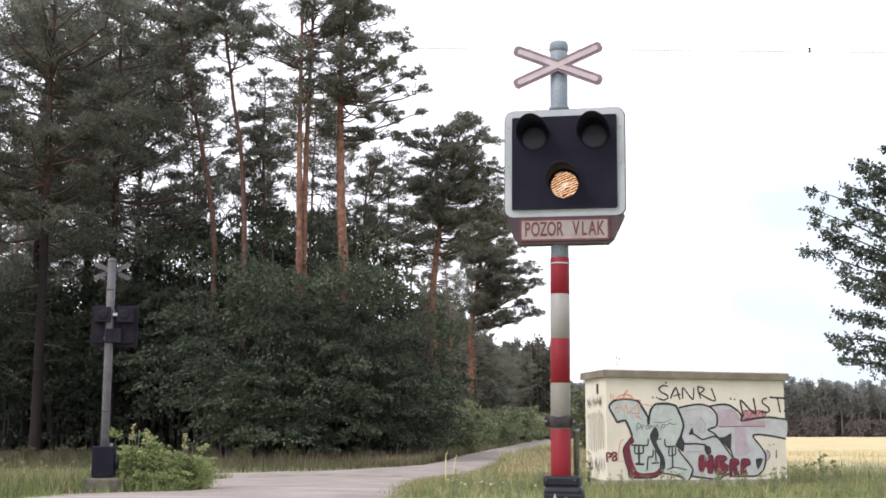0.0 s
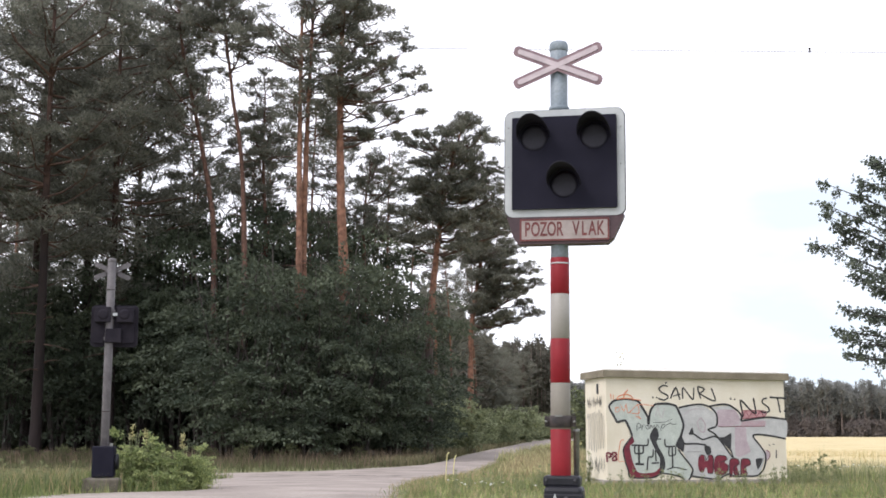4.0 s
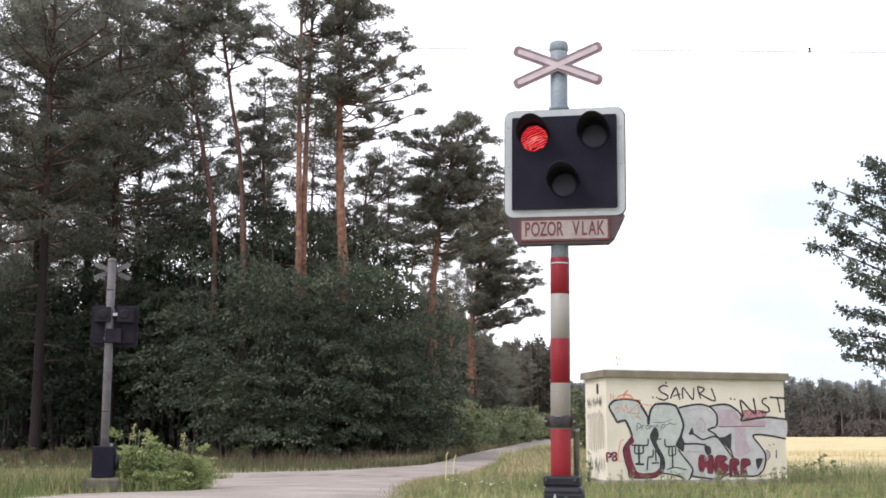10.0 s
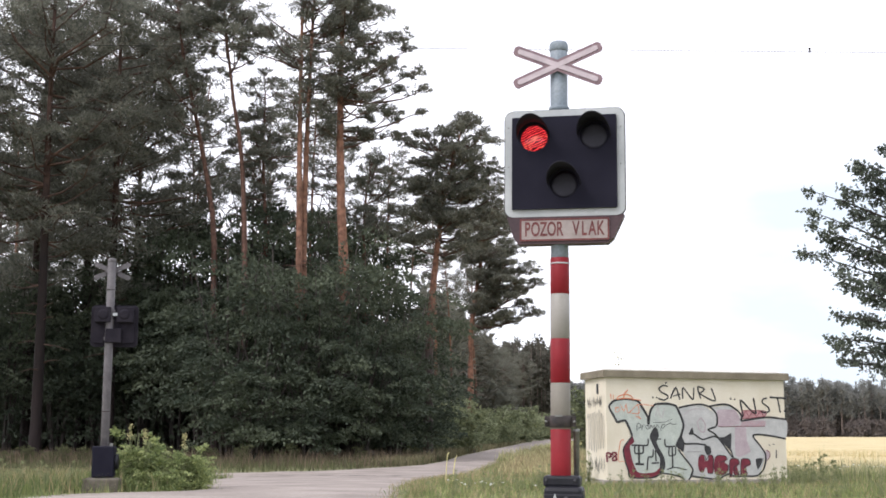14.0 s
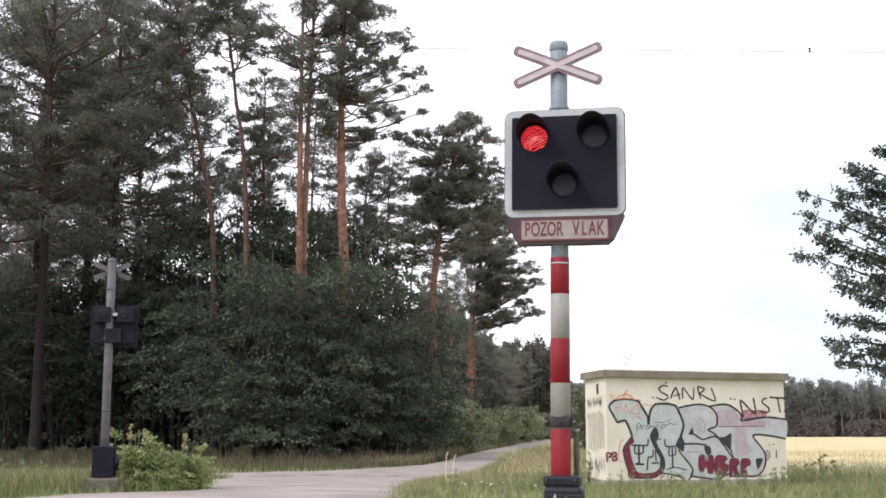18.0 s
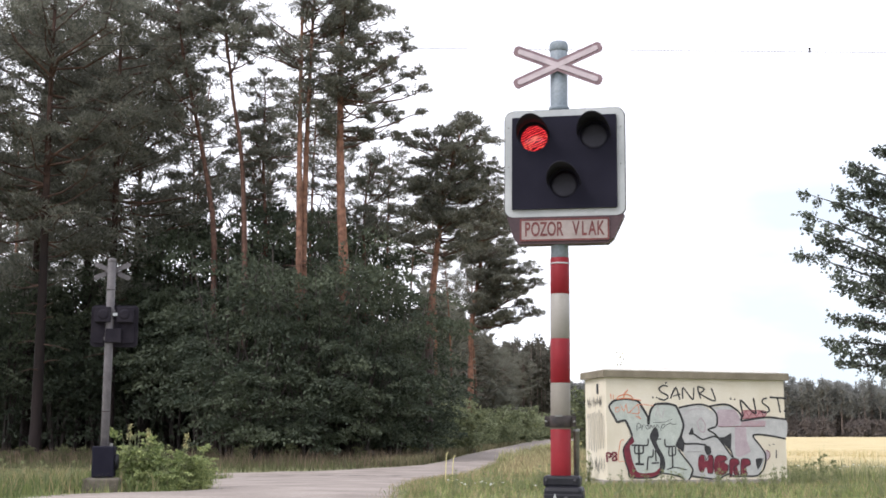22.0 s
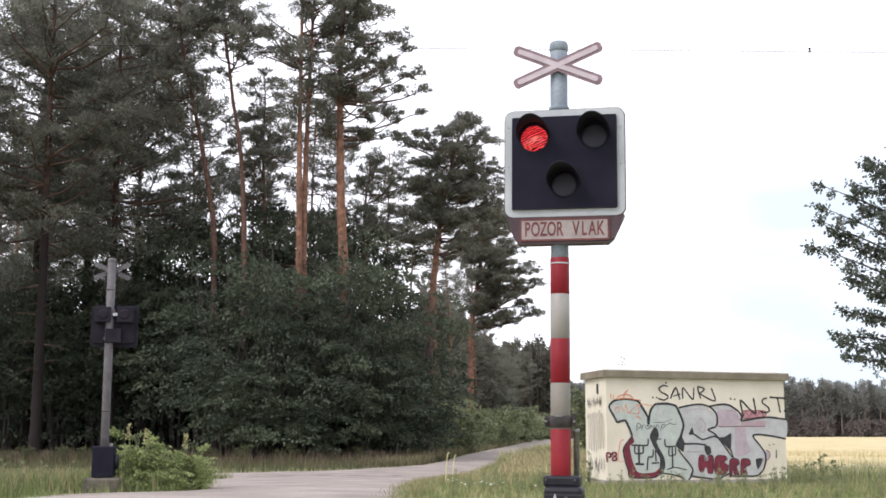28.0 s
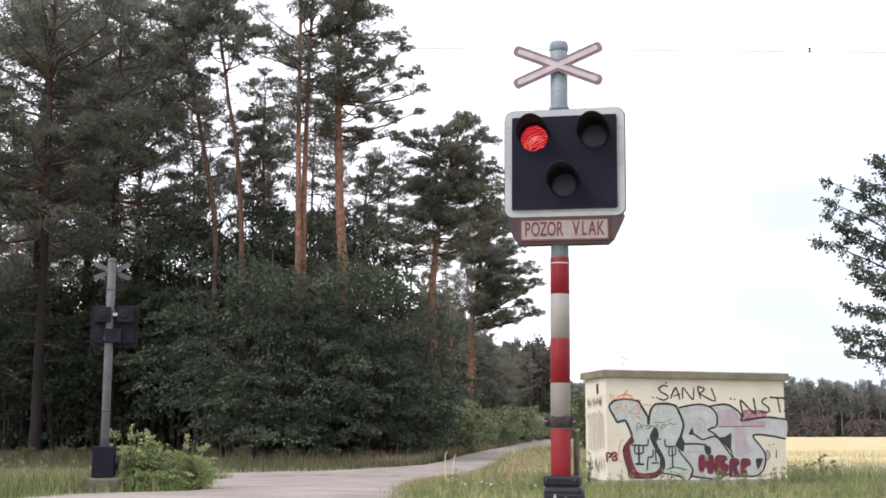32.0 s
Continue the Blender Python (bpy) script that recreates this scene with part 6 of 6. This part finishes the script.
def make_far_woods():
    """Woods so far off that no tree is told apart."""
    def woods(name, seed, count, place, tall, label, low=(0.02, 0.35), wide=1.5, leaf=0.85, crown="needle_hazed"):
        rd, rng = random.Random(seed), np.random.default_rng(seed)
        V, F, base = [], [], 0
        tubes = []
        for _ in range(count):
            x, y = place(rd)
            h = tall * rd.uniform(0.74, 1.0) * (1.1 if rd.random() < 0.15 else 1.0)
            z0 = ground_z(y) - 0.1
            tubes.append([((x, y, z0), 0.15), ((x + rd.uniform(-.3, .3), y, z0 + h * 0.95), 0.06)])
            c0 = rd.uniform(*low)
            pts, outs = [], []
            for k in range(24):
                t = rd.uniform(c0, 1.0)
                r = wide * (1.02 - t) ** 0.75 + 0.15
                a = rd.uniform(0, 6.28)
                c = np.array((x + r * math.cos(a) * rd.random(), y + r * math.sin(a) * rd.random(), z0 + h * t))
                u = rng.normal(size=(15, 3))
                pts.append(c + u * 0.42 * leaf)
                outs.append(u + np.array([0, 0, 0.2]))
            v, f = leaves(rng, np.concatenate(pts), np.concatenate(outs), leaf, leaf * 0.6, tri=True)
            V.append(v)
            F.append(f + base)
            base += len(v)
        ob = new(name, raw(name, np.concatenate(V), np.concatenate(F), M[crown]))
        tagged(ob, label, "woods", kind="stuff")
        v, f = limb_tubes(tubes, 4)
        ob = new(name + "_trunks", raw(name + "_trunks", v, f, M["bark_hazed"]))
        tagged(ob, "thin brown trunks of the distant woods", "woods", kind="stuff")
    woods("far_woods", 51, 900, lambda r: (r.uniform(30, 150), 338 + 60 * r.random() ** 1.2), 15.6, "wall of distant pine woods beyond the field, haze in its colour", (0.28, 0.6), 2.7, 0.75)
    woods("far_undergrowth", 56, 380, lambda r: (r.uniform(30, 160), r.uniform(336.5, 352)), 5.0, "brown young growth between the distant trunks, haze in its colour", (0.0, 0.2), 3.2, 0.8, "brush_hazed")
    woods("forest_interior", 52, 230, lambda r: (r.uniform(-66, 1.6), r.uniform(114, 145)), 15.0, "dark depth of the pine forest", crown="needle")
    # the darker hazel leaf replaces the shade deep under the trees
    woods("forest_undergrowth", 54, 210, lambda r: (r.uniform(-62, -2), r.uniform(96, 112)), 5.5, "young growth deep in the forest, in a dark leaf that stands for shade", crown="leaf")
    woods("lane_woods", 55, 60, lambda r: (lambda y: (r.uniform(-3, 2.0 + (y - 118) * 0.1), y))(r.uniform(133, 165)), 13.5, "young pines beside the far lane", crown="needle_mid")
    woods("bend_woods", 53, 210, lambda r: (r.uniform(6, 22), r.uniform(226, 262)), 18.5, "pine woods beyond the bend of the lane", (0.0, 0.35), 2.8, 0.7, "needle_mid")


def make_forest_floor():
    verts, faces = [], []
    nx, ny = 40, 30
    for j in range(ny + 1):
        y = 58 + 142 * j / ny
        for i in range(nx + 1):
            edge = np.interp(y, [58, 80, 130, 200], [-2.0, -1.2, 2.5, 11.0])
            x = -95 + (edge + 95) * i / nx
            verts.append((x, y, ground_z(y) + 0.03 + 0.03 * noise.noise((x * 0.4, y * 0.4, 9))))
    for j in range(ny):
        for i in range(nx):
            a = j * (nx + 1) + i
            faces.append((a, a + 1, a + nx + 2, a + nx + 1))
    ob = new("forest_floor", raw("forest_floor", verts, faces, M["litter"], True))
    tagged(ob, "dark brown needle litter under the pines", "ground", kind="structure")


make_forest_floor()
make_forest()
make_understory()
make_far_woods()


# ---------- the tree by the field ----------
def make_field_tree():
    """A broadleaved tree whose limbs swing in the wind."""
    root = new("field_tree")
    root.matrix_world = pose(10.75, 25.0, ground_z(25) - 0.05)
    rd, rng = random.Random(61), np.random.default_rng(61)
    tr = [((0, 0, 0), 0.20), ((0.05, 0.02, 1.2), 0.17), ((-0.05, 0, 2.8), 0.14), ((0.03, 0.05, 4.6), 0.10), ((-0.1, 0, 5.8), 0.06), ((-0.1, 0, 6.9), 0.02)]
    v, f = limb_tubes([[(p, r) for p, r in tr]], 10)
    part("trunk", raw("field_tree_trunk", v, f, M["bark_grey"], True), M["bark_grey"], root)
    # limb tips on the field's open side by (x, z); the rest all round
    tips = [(-1.21, 7.0), (-1.77, 6.74), (-1.89, 6.54), (-2.08, 6.24), (-2.86, 6.22), (-2.96, 5.69), (-2.92, 5.4), (-2.62, 5.24), (-2.96, 4.95), (-2.39, 4.98), (-2.51, 4.36), (-2.47, 4.15), (-2.6, 3.5), (-2.55, 3.13), (-2.41, 2.89), (-2.38, 2.61), (-1.67, 2.4), (-1.47, 6.18), (-1.66, 5.45), (-1.86, 3.45), (-1.53, 4.39), (-1.93, 3.91), (-1.68, 2.86), (-2.0, 5.63)]
    tips = [(x * rd.uniform(0.97, 1.0), x * rd.uniform(-0.22, 0.22), z) for x, z in tips]
    for _ in range(14):
        a, q = radians(rd.uniform(-125, 125)), rd.uniform(1.4, 2.6)
        tips.append((q * math.cos(a), q * math.sin(a), rd.uniform(2.6, 6.6)))
    limbs = []
    for tx, ty, zt in tips:
        reach = math.hypot(tx, ty)
        d = Vector((tx, ty, 0)) / reach
        z0 = max(1.3, zt - (0.42 if zt > 3.6 else 0.16) * reach - 0.2)
        e = d * (reach - 0.12) + Vector((0, 0, zt - z0))
        ax = [Vector((0, 0, 0)), e * 0.35 + Vector((0, 0, 0.10)), e * 0.7 + Vector((0, 0, 0.07)), e]
        paths = [[(p, 0.040 * (1 - 0.28 * i)) for i, p in enumerate(ax)]]
        pts, outs = [], []
        for k in range(22):
            t = 1.0 if k < 3 else rd.uniform(0.30, 0.98)
            i = min(int(t * 3), 2)
            p = ax[i].lerp(ax[i + 1], t * 3 - i)
            side = Vector((-d.y, d.x, 0)) * rd.choice((-1, 1))
            size = rd.uniform(0.22, 0.46) * (1.35 - 0.7 * t)
            q = p + (d * rd.uniform(0.4, 0.9) + side * rd.uniform(0.1, 0.8) + Vector((0, 0, rd.uniform(-0.40, 0.50)))) * size
            if k == 0:
                q = e + d * 0.2 + Vector((0, 0, 0.05))
            paths.append([(p, 0.008), (q, 0.003)])
            m = 18
            w = rng.uniform(0.3, 1.1, m)[:, None]
            pts.append(np.array(p) + (np.array(q) - np.array(p)) * w + rng.normal(0, 0.042, (m, 3)))
            outs.append(np.array(q - p) * 1.2 / size * 0.4 + rng.normal(0, 0.6, (m, 3)))
        v, f = limb_tubes(paths, 5)
        limb = part("limb", raw("field_tree_limb", v, f, M["bark_grey"], True), M["bark_grey"], root)
        limb.location = (0, 0, z0)
        v, f = leaves(rng, np.concatenate(pts), np.concatenate(outs), 0.092, 0.060)
        part("leaves", raw("field_tree_leaves", v, f, M["oak_leaf"]), M["oak_leaf"], limb)
        limbs.append((limb, Vector((0, 0, z0)), d, zt))
    tagged(root, "wind-blown leafy tree with thin limbs beside the field", "tree")
    return root, limbs


field_tree, tree_limbs = make_field_tree()


# ---------- plants near the crossing ----------
def make_plants():
    rd = random.Random(71)
    lime = [shrub_meshes("roadside_shrub_%s" % c, 72 + i, h, r, n, 0.062, 0.036, M["lime_leaf"], stems=9, clump=0.5, stem="weed") for i, (c, h, r, n) in enumerate((("a", 0.92, 0.42, 90), ("b", 0.70, 0.42, 80)))]
    out = []
    for x, y, k, s in ((-4.92, 19.6, 0, 1.08), (-4.55, 19.9, 1, 0.95), (-4.25, 19.8, 1, 1.1), (-3.98, 19.6, 0, 0.82), (-4.75, 19.2, 1, 0.7), (-4.2, 19.2, 1, 0.7)):
        b = shrub(lime[k], sized(x, y, rd.uniform(0, 360), s), "low_shrub", "bright yellow-green leafy shrub beside the far signal", "low shrubs")
        out.append(b)
    weed = shrub_meshes("weed", 75, 0.74, 0.12, 17, 0.060, 0.010, M["weed"], stems=9, clump=0.7, stem="weed")
    for x, y, s in ((3.3, 22.9, 0.6), (4.2, 22.4, 0.55), (5.5, 23.1, 0.7), (5.95, 23.2, 0.55), (6.25, 22.8, 0.6), (6.1, 22.2, 0.55), (6.5, 22.4, 0.62), (6.85, 22.9, 0.72), (6.65, 22.1, 0.68), (6.3, 21.6, 0.7), (7.6, 23.6, 0.5), (6.45, 22.9, 0.9), (6.7, 22.6, 1.0), (6.6, 23.0, 0.95), (6.95, 22.5, 0.75), (6.05, 22.7, 0.8), (5.75, 22.3, 0.75), (5.2, 22.6, 0.7), (4.9, 22.2, 0.6), (5.55, 22.8, 0.8), (7.1, 22.9, 0.7), (6.2, 23.1, 0.85), (4.4, 22.8, 0.65), (3.7, 22.6, 0.6), (2.2, 21.5, 0.6), (1.6, 20.5, 0.65), (0.9, 20.0, 0.6), (1.2, 18.6, 0.55), (0.4, 19.2, 0.55), (0.6, 18.4, 0.5), (0.75, 19.4, 0.6), (1.4, 19.6, 0.6), (1.0, 21.2, 0.6), (0.2, 18.2, 0.45), (1.75, 22.0, 0.75), (2.0, 22.8, 0.8), (4.8, 22.9, 0.7), (2.6, 23.4, 0.9), (9.0, 24.0, 0.8), (-6.3, 19.6, 0.8), (-6.9, 20.2, 0.9), (-7.6, 19.8, 1.0), (-8.4, 21, 1.2), (2.9, 24.6, 1.2), (3.05, 25.2, 1.3), (-4.86, 19.5, 1.6), (-4.62, 19.7, 1.45), (-4.02, 19.5, 1.3), (-4.35, 19.4, 1.15), (-3.9, 19.9, 1.0)):
        shrub(weed, sized(x, y, rd.uniform(0, 360), s * (0.68 if x > 4.5 else 0.85)), "tall_weed", "tall green weed in the long grass", "tall weeds", "weed")
    for _ in range(64):
        y = rd.uniform(15.5, 23)
        x = rd.uniform(-0.3, 0.36 * y)
        shrub(weed, sized(x, y, rd.uniform(0, 360), rd.uniform(0.3, 0.55)), "low_weed", "small green weed in the verge grass", "low weeds", "weed")
    for _ in range(26):
        y = rd.uniform(17.5, 27)
        x = rd.uniform(-0.37 * y, -5.7 - (y - 18) * 0.05)
        shrub(weed, sized(x, y, rd.uniform(0, 360), rd.uniform(0.4, 0.85)), "low_weed", "small green weed in the long grass", "low weeds", "weed")
    spike = shrub_meshes("spike_weed", 77, 0.95, 0.07, 14, 0.055, 0.014, M["weed"], stems=3, clump=0.5, stem="weed")
    for x, y, s in ((6.95, 22.6, 0.95), (7.05, 23.0, 1.1), (7.2, 22.7, 0.9), (6.8, 22.8, 0.85), (6.5, 22.3, 0.8), (7.4, 23.2, 0.75), (6.2, 22.6, 0.7), (8.1, 23.5, 0.7), (8.6, 23.4, 0.8), (9.0, 23.8, 0.75), (4.0, 22.7, 0.6), (5.0, 22.5, 0.65), (3.5, 22.9, 0.6)):
        shrub(spike, sized(x, y, rd.uniform(0, 360), 0.8 * s), "spike_weed", "slender upright weed beside the hut", "spike weeds", "weed")
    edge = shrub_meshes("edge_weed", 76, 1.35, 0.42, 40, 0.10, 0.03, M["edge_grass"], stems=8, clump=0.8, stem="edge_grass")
    for _ in range(44):
        x = rd.uniform(-21, -0.9)
        y = np.interp(x, [-21, -6, -3.5, -0.9], [51.5, 54, 57.5, 64]) + rd.uniform(-1.2, 1.6)
        shrub(edge, sized(x, float(y), rd.uniform(0, 360), rd.uniform(0.35, 0.85)), "edge_weed", "olive weed along the foot of the forest", "edge weeds", "weed")
    # two pale stalks beside the lane
    for x, y, h, lean in ((0.05, 24.6, 0.66, 0.02), (0.19, 24.6, 0.60, 0.04)):
        st = new("dry_stalk")
        st.matrix_world = pose(x, y, ground_z(y) - 0.03)
        v, f = limb_tubes([[((0, 0, 0), 0.011), ((lean * 0.3, 0, h * 0.5), 0.010), ((lean, 0, h * 0.92), 0.009), ((lean + 0.03, 0, h), 0.010)]], 6)
        part("stem", raw("dry_stalk", v, f, M["stalk"], True), M["stalk"], st)
        tagged(st, "pale yellow dry flower stalk beside the lane", "plant", group="dry stalks")
        out.append(st)
    rng = np.random.default_rng(79)
    for x, y, h in ((-4.90, 19.3, 1.06), (-4.70, 19.5, 0.98), (-4.07, 19.4, 0.90)):
        fs = new("seed_spike")
        fs.matrix_world = pose(x, y, ground_z(y) - 0.03)
        v, f = limb_tubes([[((0, 0, 0), 0.006), ((0.02, 0, h * 0.6), 0.005), ((0.01, 0, h), 0.003)]], 5)
        part("stem", raw("seed_spike_stem", v, f, M["weed"], True), M["weed"], fs)
        p = np.stack([rng.normal(0.01, 0.022, 90), rng.normal(0, 0.022, 90), rng.uniform(h * 0.78, h * 1.02, 90)], 1)
        v, f = leaves(rng, p, rng.normal(size=(90, 3)), 0.035, 0.018)
        part("seed_head", raw("seed_head", v, f, M["pale_grass"]), M["pale_grass"], fs, "pale yellow-green seed head")
        p = np.stack([rng.normal(0.01, 0.03, 40), rng.normal(0, 0.03, 40), rng.uniform(h * 0.15, h * 0.75, 40)], 1)
        v, f = leaves(rng, p, rng.normal(size=(40, 3)), 0.09, 0.025)
        part("foliage", raw("seed_spike_leaves", v, f, M["weed"]), M["weed"], fs)
        tagged(fs, "upright weed with a pale seed head", "weed", group="seed spikes")
        out.append(fs)
    # tall sprig behind the hut
    sp = new("tall_sprig")
    sp.matrix_world = pose(4.1, 28.2, ground_z(28.2) - 0.05)
    v, f = limb_tubes([[((0, 0, 0), 0.012), ((0.02, 0, 1.4), 0.009), ((0, 0, 2.98), 0.004)], [((0.02, 0, 2.2), 0.005), ((0.14, 0, 2.90), 0.003)], [((0.02, 0, 2.1), 0.005), ((-0.07, 0, 2.78), 0.003)]], 4)
    part("stem", raw("tall_sprig", v, f, M["weed"], True), M["weed"], sp)
    rng = np.random.default_rng(77)
    p = np.stack([rng.normal(0.03, 0.05, 60), rng.normal(0, 0.05, 60), rng.uniform(2.0, 2.98, 60)], 1)
    v, f = leaves(rng, p, rng.normal(size=(60, 3)), 0.06, 0.03)
    part("leaves", raw("tall_sprig_leaves", v, f, M["pale_grass"]), M["pale_grass"], sp)
    tagged(sp, "tall thin sprig rising behind the hut roof", "plant")
    out.append(sp)
    # white flowers in the verge
    rng = np.random.default_rng(78)
    p = np.stack([rng.normal(0.45, 0.35, 14), rng.normal(18.0, 0.5, 14), np.zeros(14)], 1)
    q = np.stack([rng.uniform(6.8, 9.5, 40), rng.normal(25.0, 0.4, 40), np.zeros(40)], 1)
    p = np.concatenate([p, q])
    p[:, 2] = [ground_z(y) + (0.13 if y < 21 else 0.30) + 0.08 * rng.random() for y in p[:, 1]]
    v, f = leaves(rng, np.repeat(p, 5, 0), rng.normal(size=(len(p) * 5, 3)) * np.array([1, 1, 0.3]), 0.022, 0.015)
    ob = new("meadow_flowers", raw("meadow_flowers", v, f, M["petal"]))
    tagged(ob, "small white meadow flowers in the grass", "flowers", kind="stuff")
    return out


plants = make_plants()


# ---------- overhead wire ----------
def make_wire():
    root = new("overhead_wire")
    root.location = (0, 14.5, 5.565)
    n = 40
    path = [((-60 + 3 * i, 0, -0.0095 * (-60 + 3 * i)), 0.0031) for i in range(n + 1)]
    v, f = limb_tubes([path], 6)
    part("contact_wire", raw("contact_wire", v, f, M["wire"], True), M["wire"], root)
    part("clamp", box(0.02, 0.025, 0.06, (4.53, 0, -0.02), 0.004), M["wire"], root)
    for x in (-60, 60):
        z = -0.0095 * x
        part("mast", lathe([(0.16, -5.8), (0.15, -5.0), (0.11, 1.4), (0.10, 1.42)], 12, (x, 2.6, 0)), M["post_dull"], root, "grey steel mast")
        part("arm", box(0.06, 2.7, 0.06, (x, 1.3, z + 0.06), 0.008), M["post_dull"], root, "steel arm that holds the wire")
    tagged(root, "thin overhead contact wire above the railway", "wire")


make_wire()


# ---------- what moves ----------
TREE_SWAY = [(0, -11), (0.5, 5), (1, 0), (1.5, -3), (2, 0), (2.5, -3), (3, -6), (3.5, 3), (4.5, 5), (5.5, 6), (6, 8), (6.5, 9), (7, 11), (7.5, 5), (8, -2), (8.5, -3), (9, 0), (10, 0)]
TREE_SWAY += [(10.5, -9), (11, -11), (11.5, -6), (12, -6), (12.5, -18), (13, -20), (13.5, -17), (14, -15), (14.5, -21), (15.5, -20), (16.5, -20), (17, -21), (17.5, -23), (18, -21), (18.5, -20), (20, -20)]
TREE_SWAY += [(20.5, -23), (21, -25), (21.5, -23), (22, -21), (22.5, -21), (23, -26), (24, -26), (24.5, -23), (25, -23), (25.5, -28), (26.5, -18), (27.5, -9), (28, -3), (28.5, -5), (29, -12), (29.5, -8), (30, 2), (30.5, 11), (31, 11), (31.5, 12), (32, 8)]
PINE_SWAY = [(0, 0), (1, 0), (2, 0), (3, 1), (3.5, 0), (5.5, -1), (6.5, 0), (7, 3), (7.5, 5), (8, 3), (9, 0), (10, -4), (11, -4), (12, 2), (12.5, 5), (13, 5), (14, 0), (15, -1), (16.5, 2), (17.5, 5), (18, 5), (19, 2), (20, -1), (21, -1), (22, 0), (23, 2), (24, 3), (25, 0), (25.5, -3)]
PINE_SWAY += [(27.5, -4), (28, -1), (28.5, 3), (29, 5), (29.5, 5), (30, 2), (30.5, -3), (31, -7), (31.5, -9), (32, -9)]


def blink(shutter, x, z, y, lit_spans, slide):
    """Slides an added shutter in place of switching the lamp: open while lit."""
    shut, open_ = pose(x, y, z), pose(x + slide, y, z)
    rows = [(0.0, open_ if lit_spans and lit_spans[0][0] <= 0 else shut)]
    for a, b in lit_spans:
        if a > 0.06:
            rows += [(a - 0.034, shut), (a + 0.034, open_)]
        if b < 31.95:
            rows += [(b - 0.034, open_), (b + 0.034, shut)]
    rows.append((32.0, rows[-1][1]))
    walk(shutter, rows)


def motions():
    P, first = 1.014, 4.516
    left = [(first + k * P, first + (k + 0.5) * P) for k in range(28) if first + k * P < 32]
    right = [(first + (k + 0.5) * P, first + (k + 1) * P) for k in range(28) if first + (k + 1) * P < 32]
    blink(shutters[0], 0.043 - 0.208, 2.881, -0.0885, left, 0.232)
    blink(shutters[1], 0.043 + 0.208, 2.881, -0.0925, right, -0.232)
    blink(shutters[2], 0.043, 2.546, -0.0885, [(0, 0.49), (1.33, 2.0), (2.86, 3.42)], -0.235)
    base = field_tree.matrix_world.copy()
    at = base.translation.copy()
    walk(field_tree, [(t, pose(at.x, at.y, at.z, 0, 0.15 * s, 0)) for t, s in TREE_SWAY])
    for k, (limb, p, d, zt) in enumerate(tree_limbs):
        g = 0.03 * (0.6 + 0.8 * ((k * 37) % 10) / 10)
        walk(limb, [(t, pose(p.x, p.y, p.z, 0.5 * math.sin(5.1 * t + k), g * s + 0.5 * math.sin(6.3 * t + 1.7 * k), 0.7 * math.sin(4.0 * t + 2.3 * k))) for t, s in TREE_SWAY])
    for tree, gain in SWAYING:
        b = tree.matrix_world.copy()
        loc, rot = b.translation.copy(), b.to_euler()
        walk(tree, [(t, Matrix.Translation(loc) @ Matrix.Rotation(radians(0.085 * gain * s), 4, "Y") @ rot.to_matrix().to_4x4()) for t, s in PINE_SWAY])
    for k, plant in enumerate(plants):
        b = plant.matrix_world.copy()
        loc, rot = b.translation.copy(), b.to_euler()
        walk(plant, [(0.5 * i, Matrix.Translation(loc) @ Matrix.Rotation(radians(1.6 * math.sin(1.9 * 0.5 * i + k) + 0.9 * math.sin(4.1 * 0.5 * i + 2 * k)), 4, "Y") @ rot.to_matrix().to_4x4()) for i in range(65)])


motions()
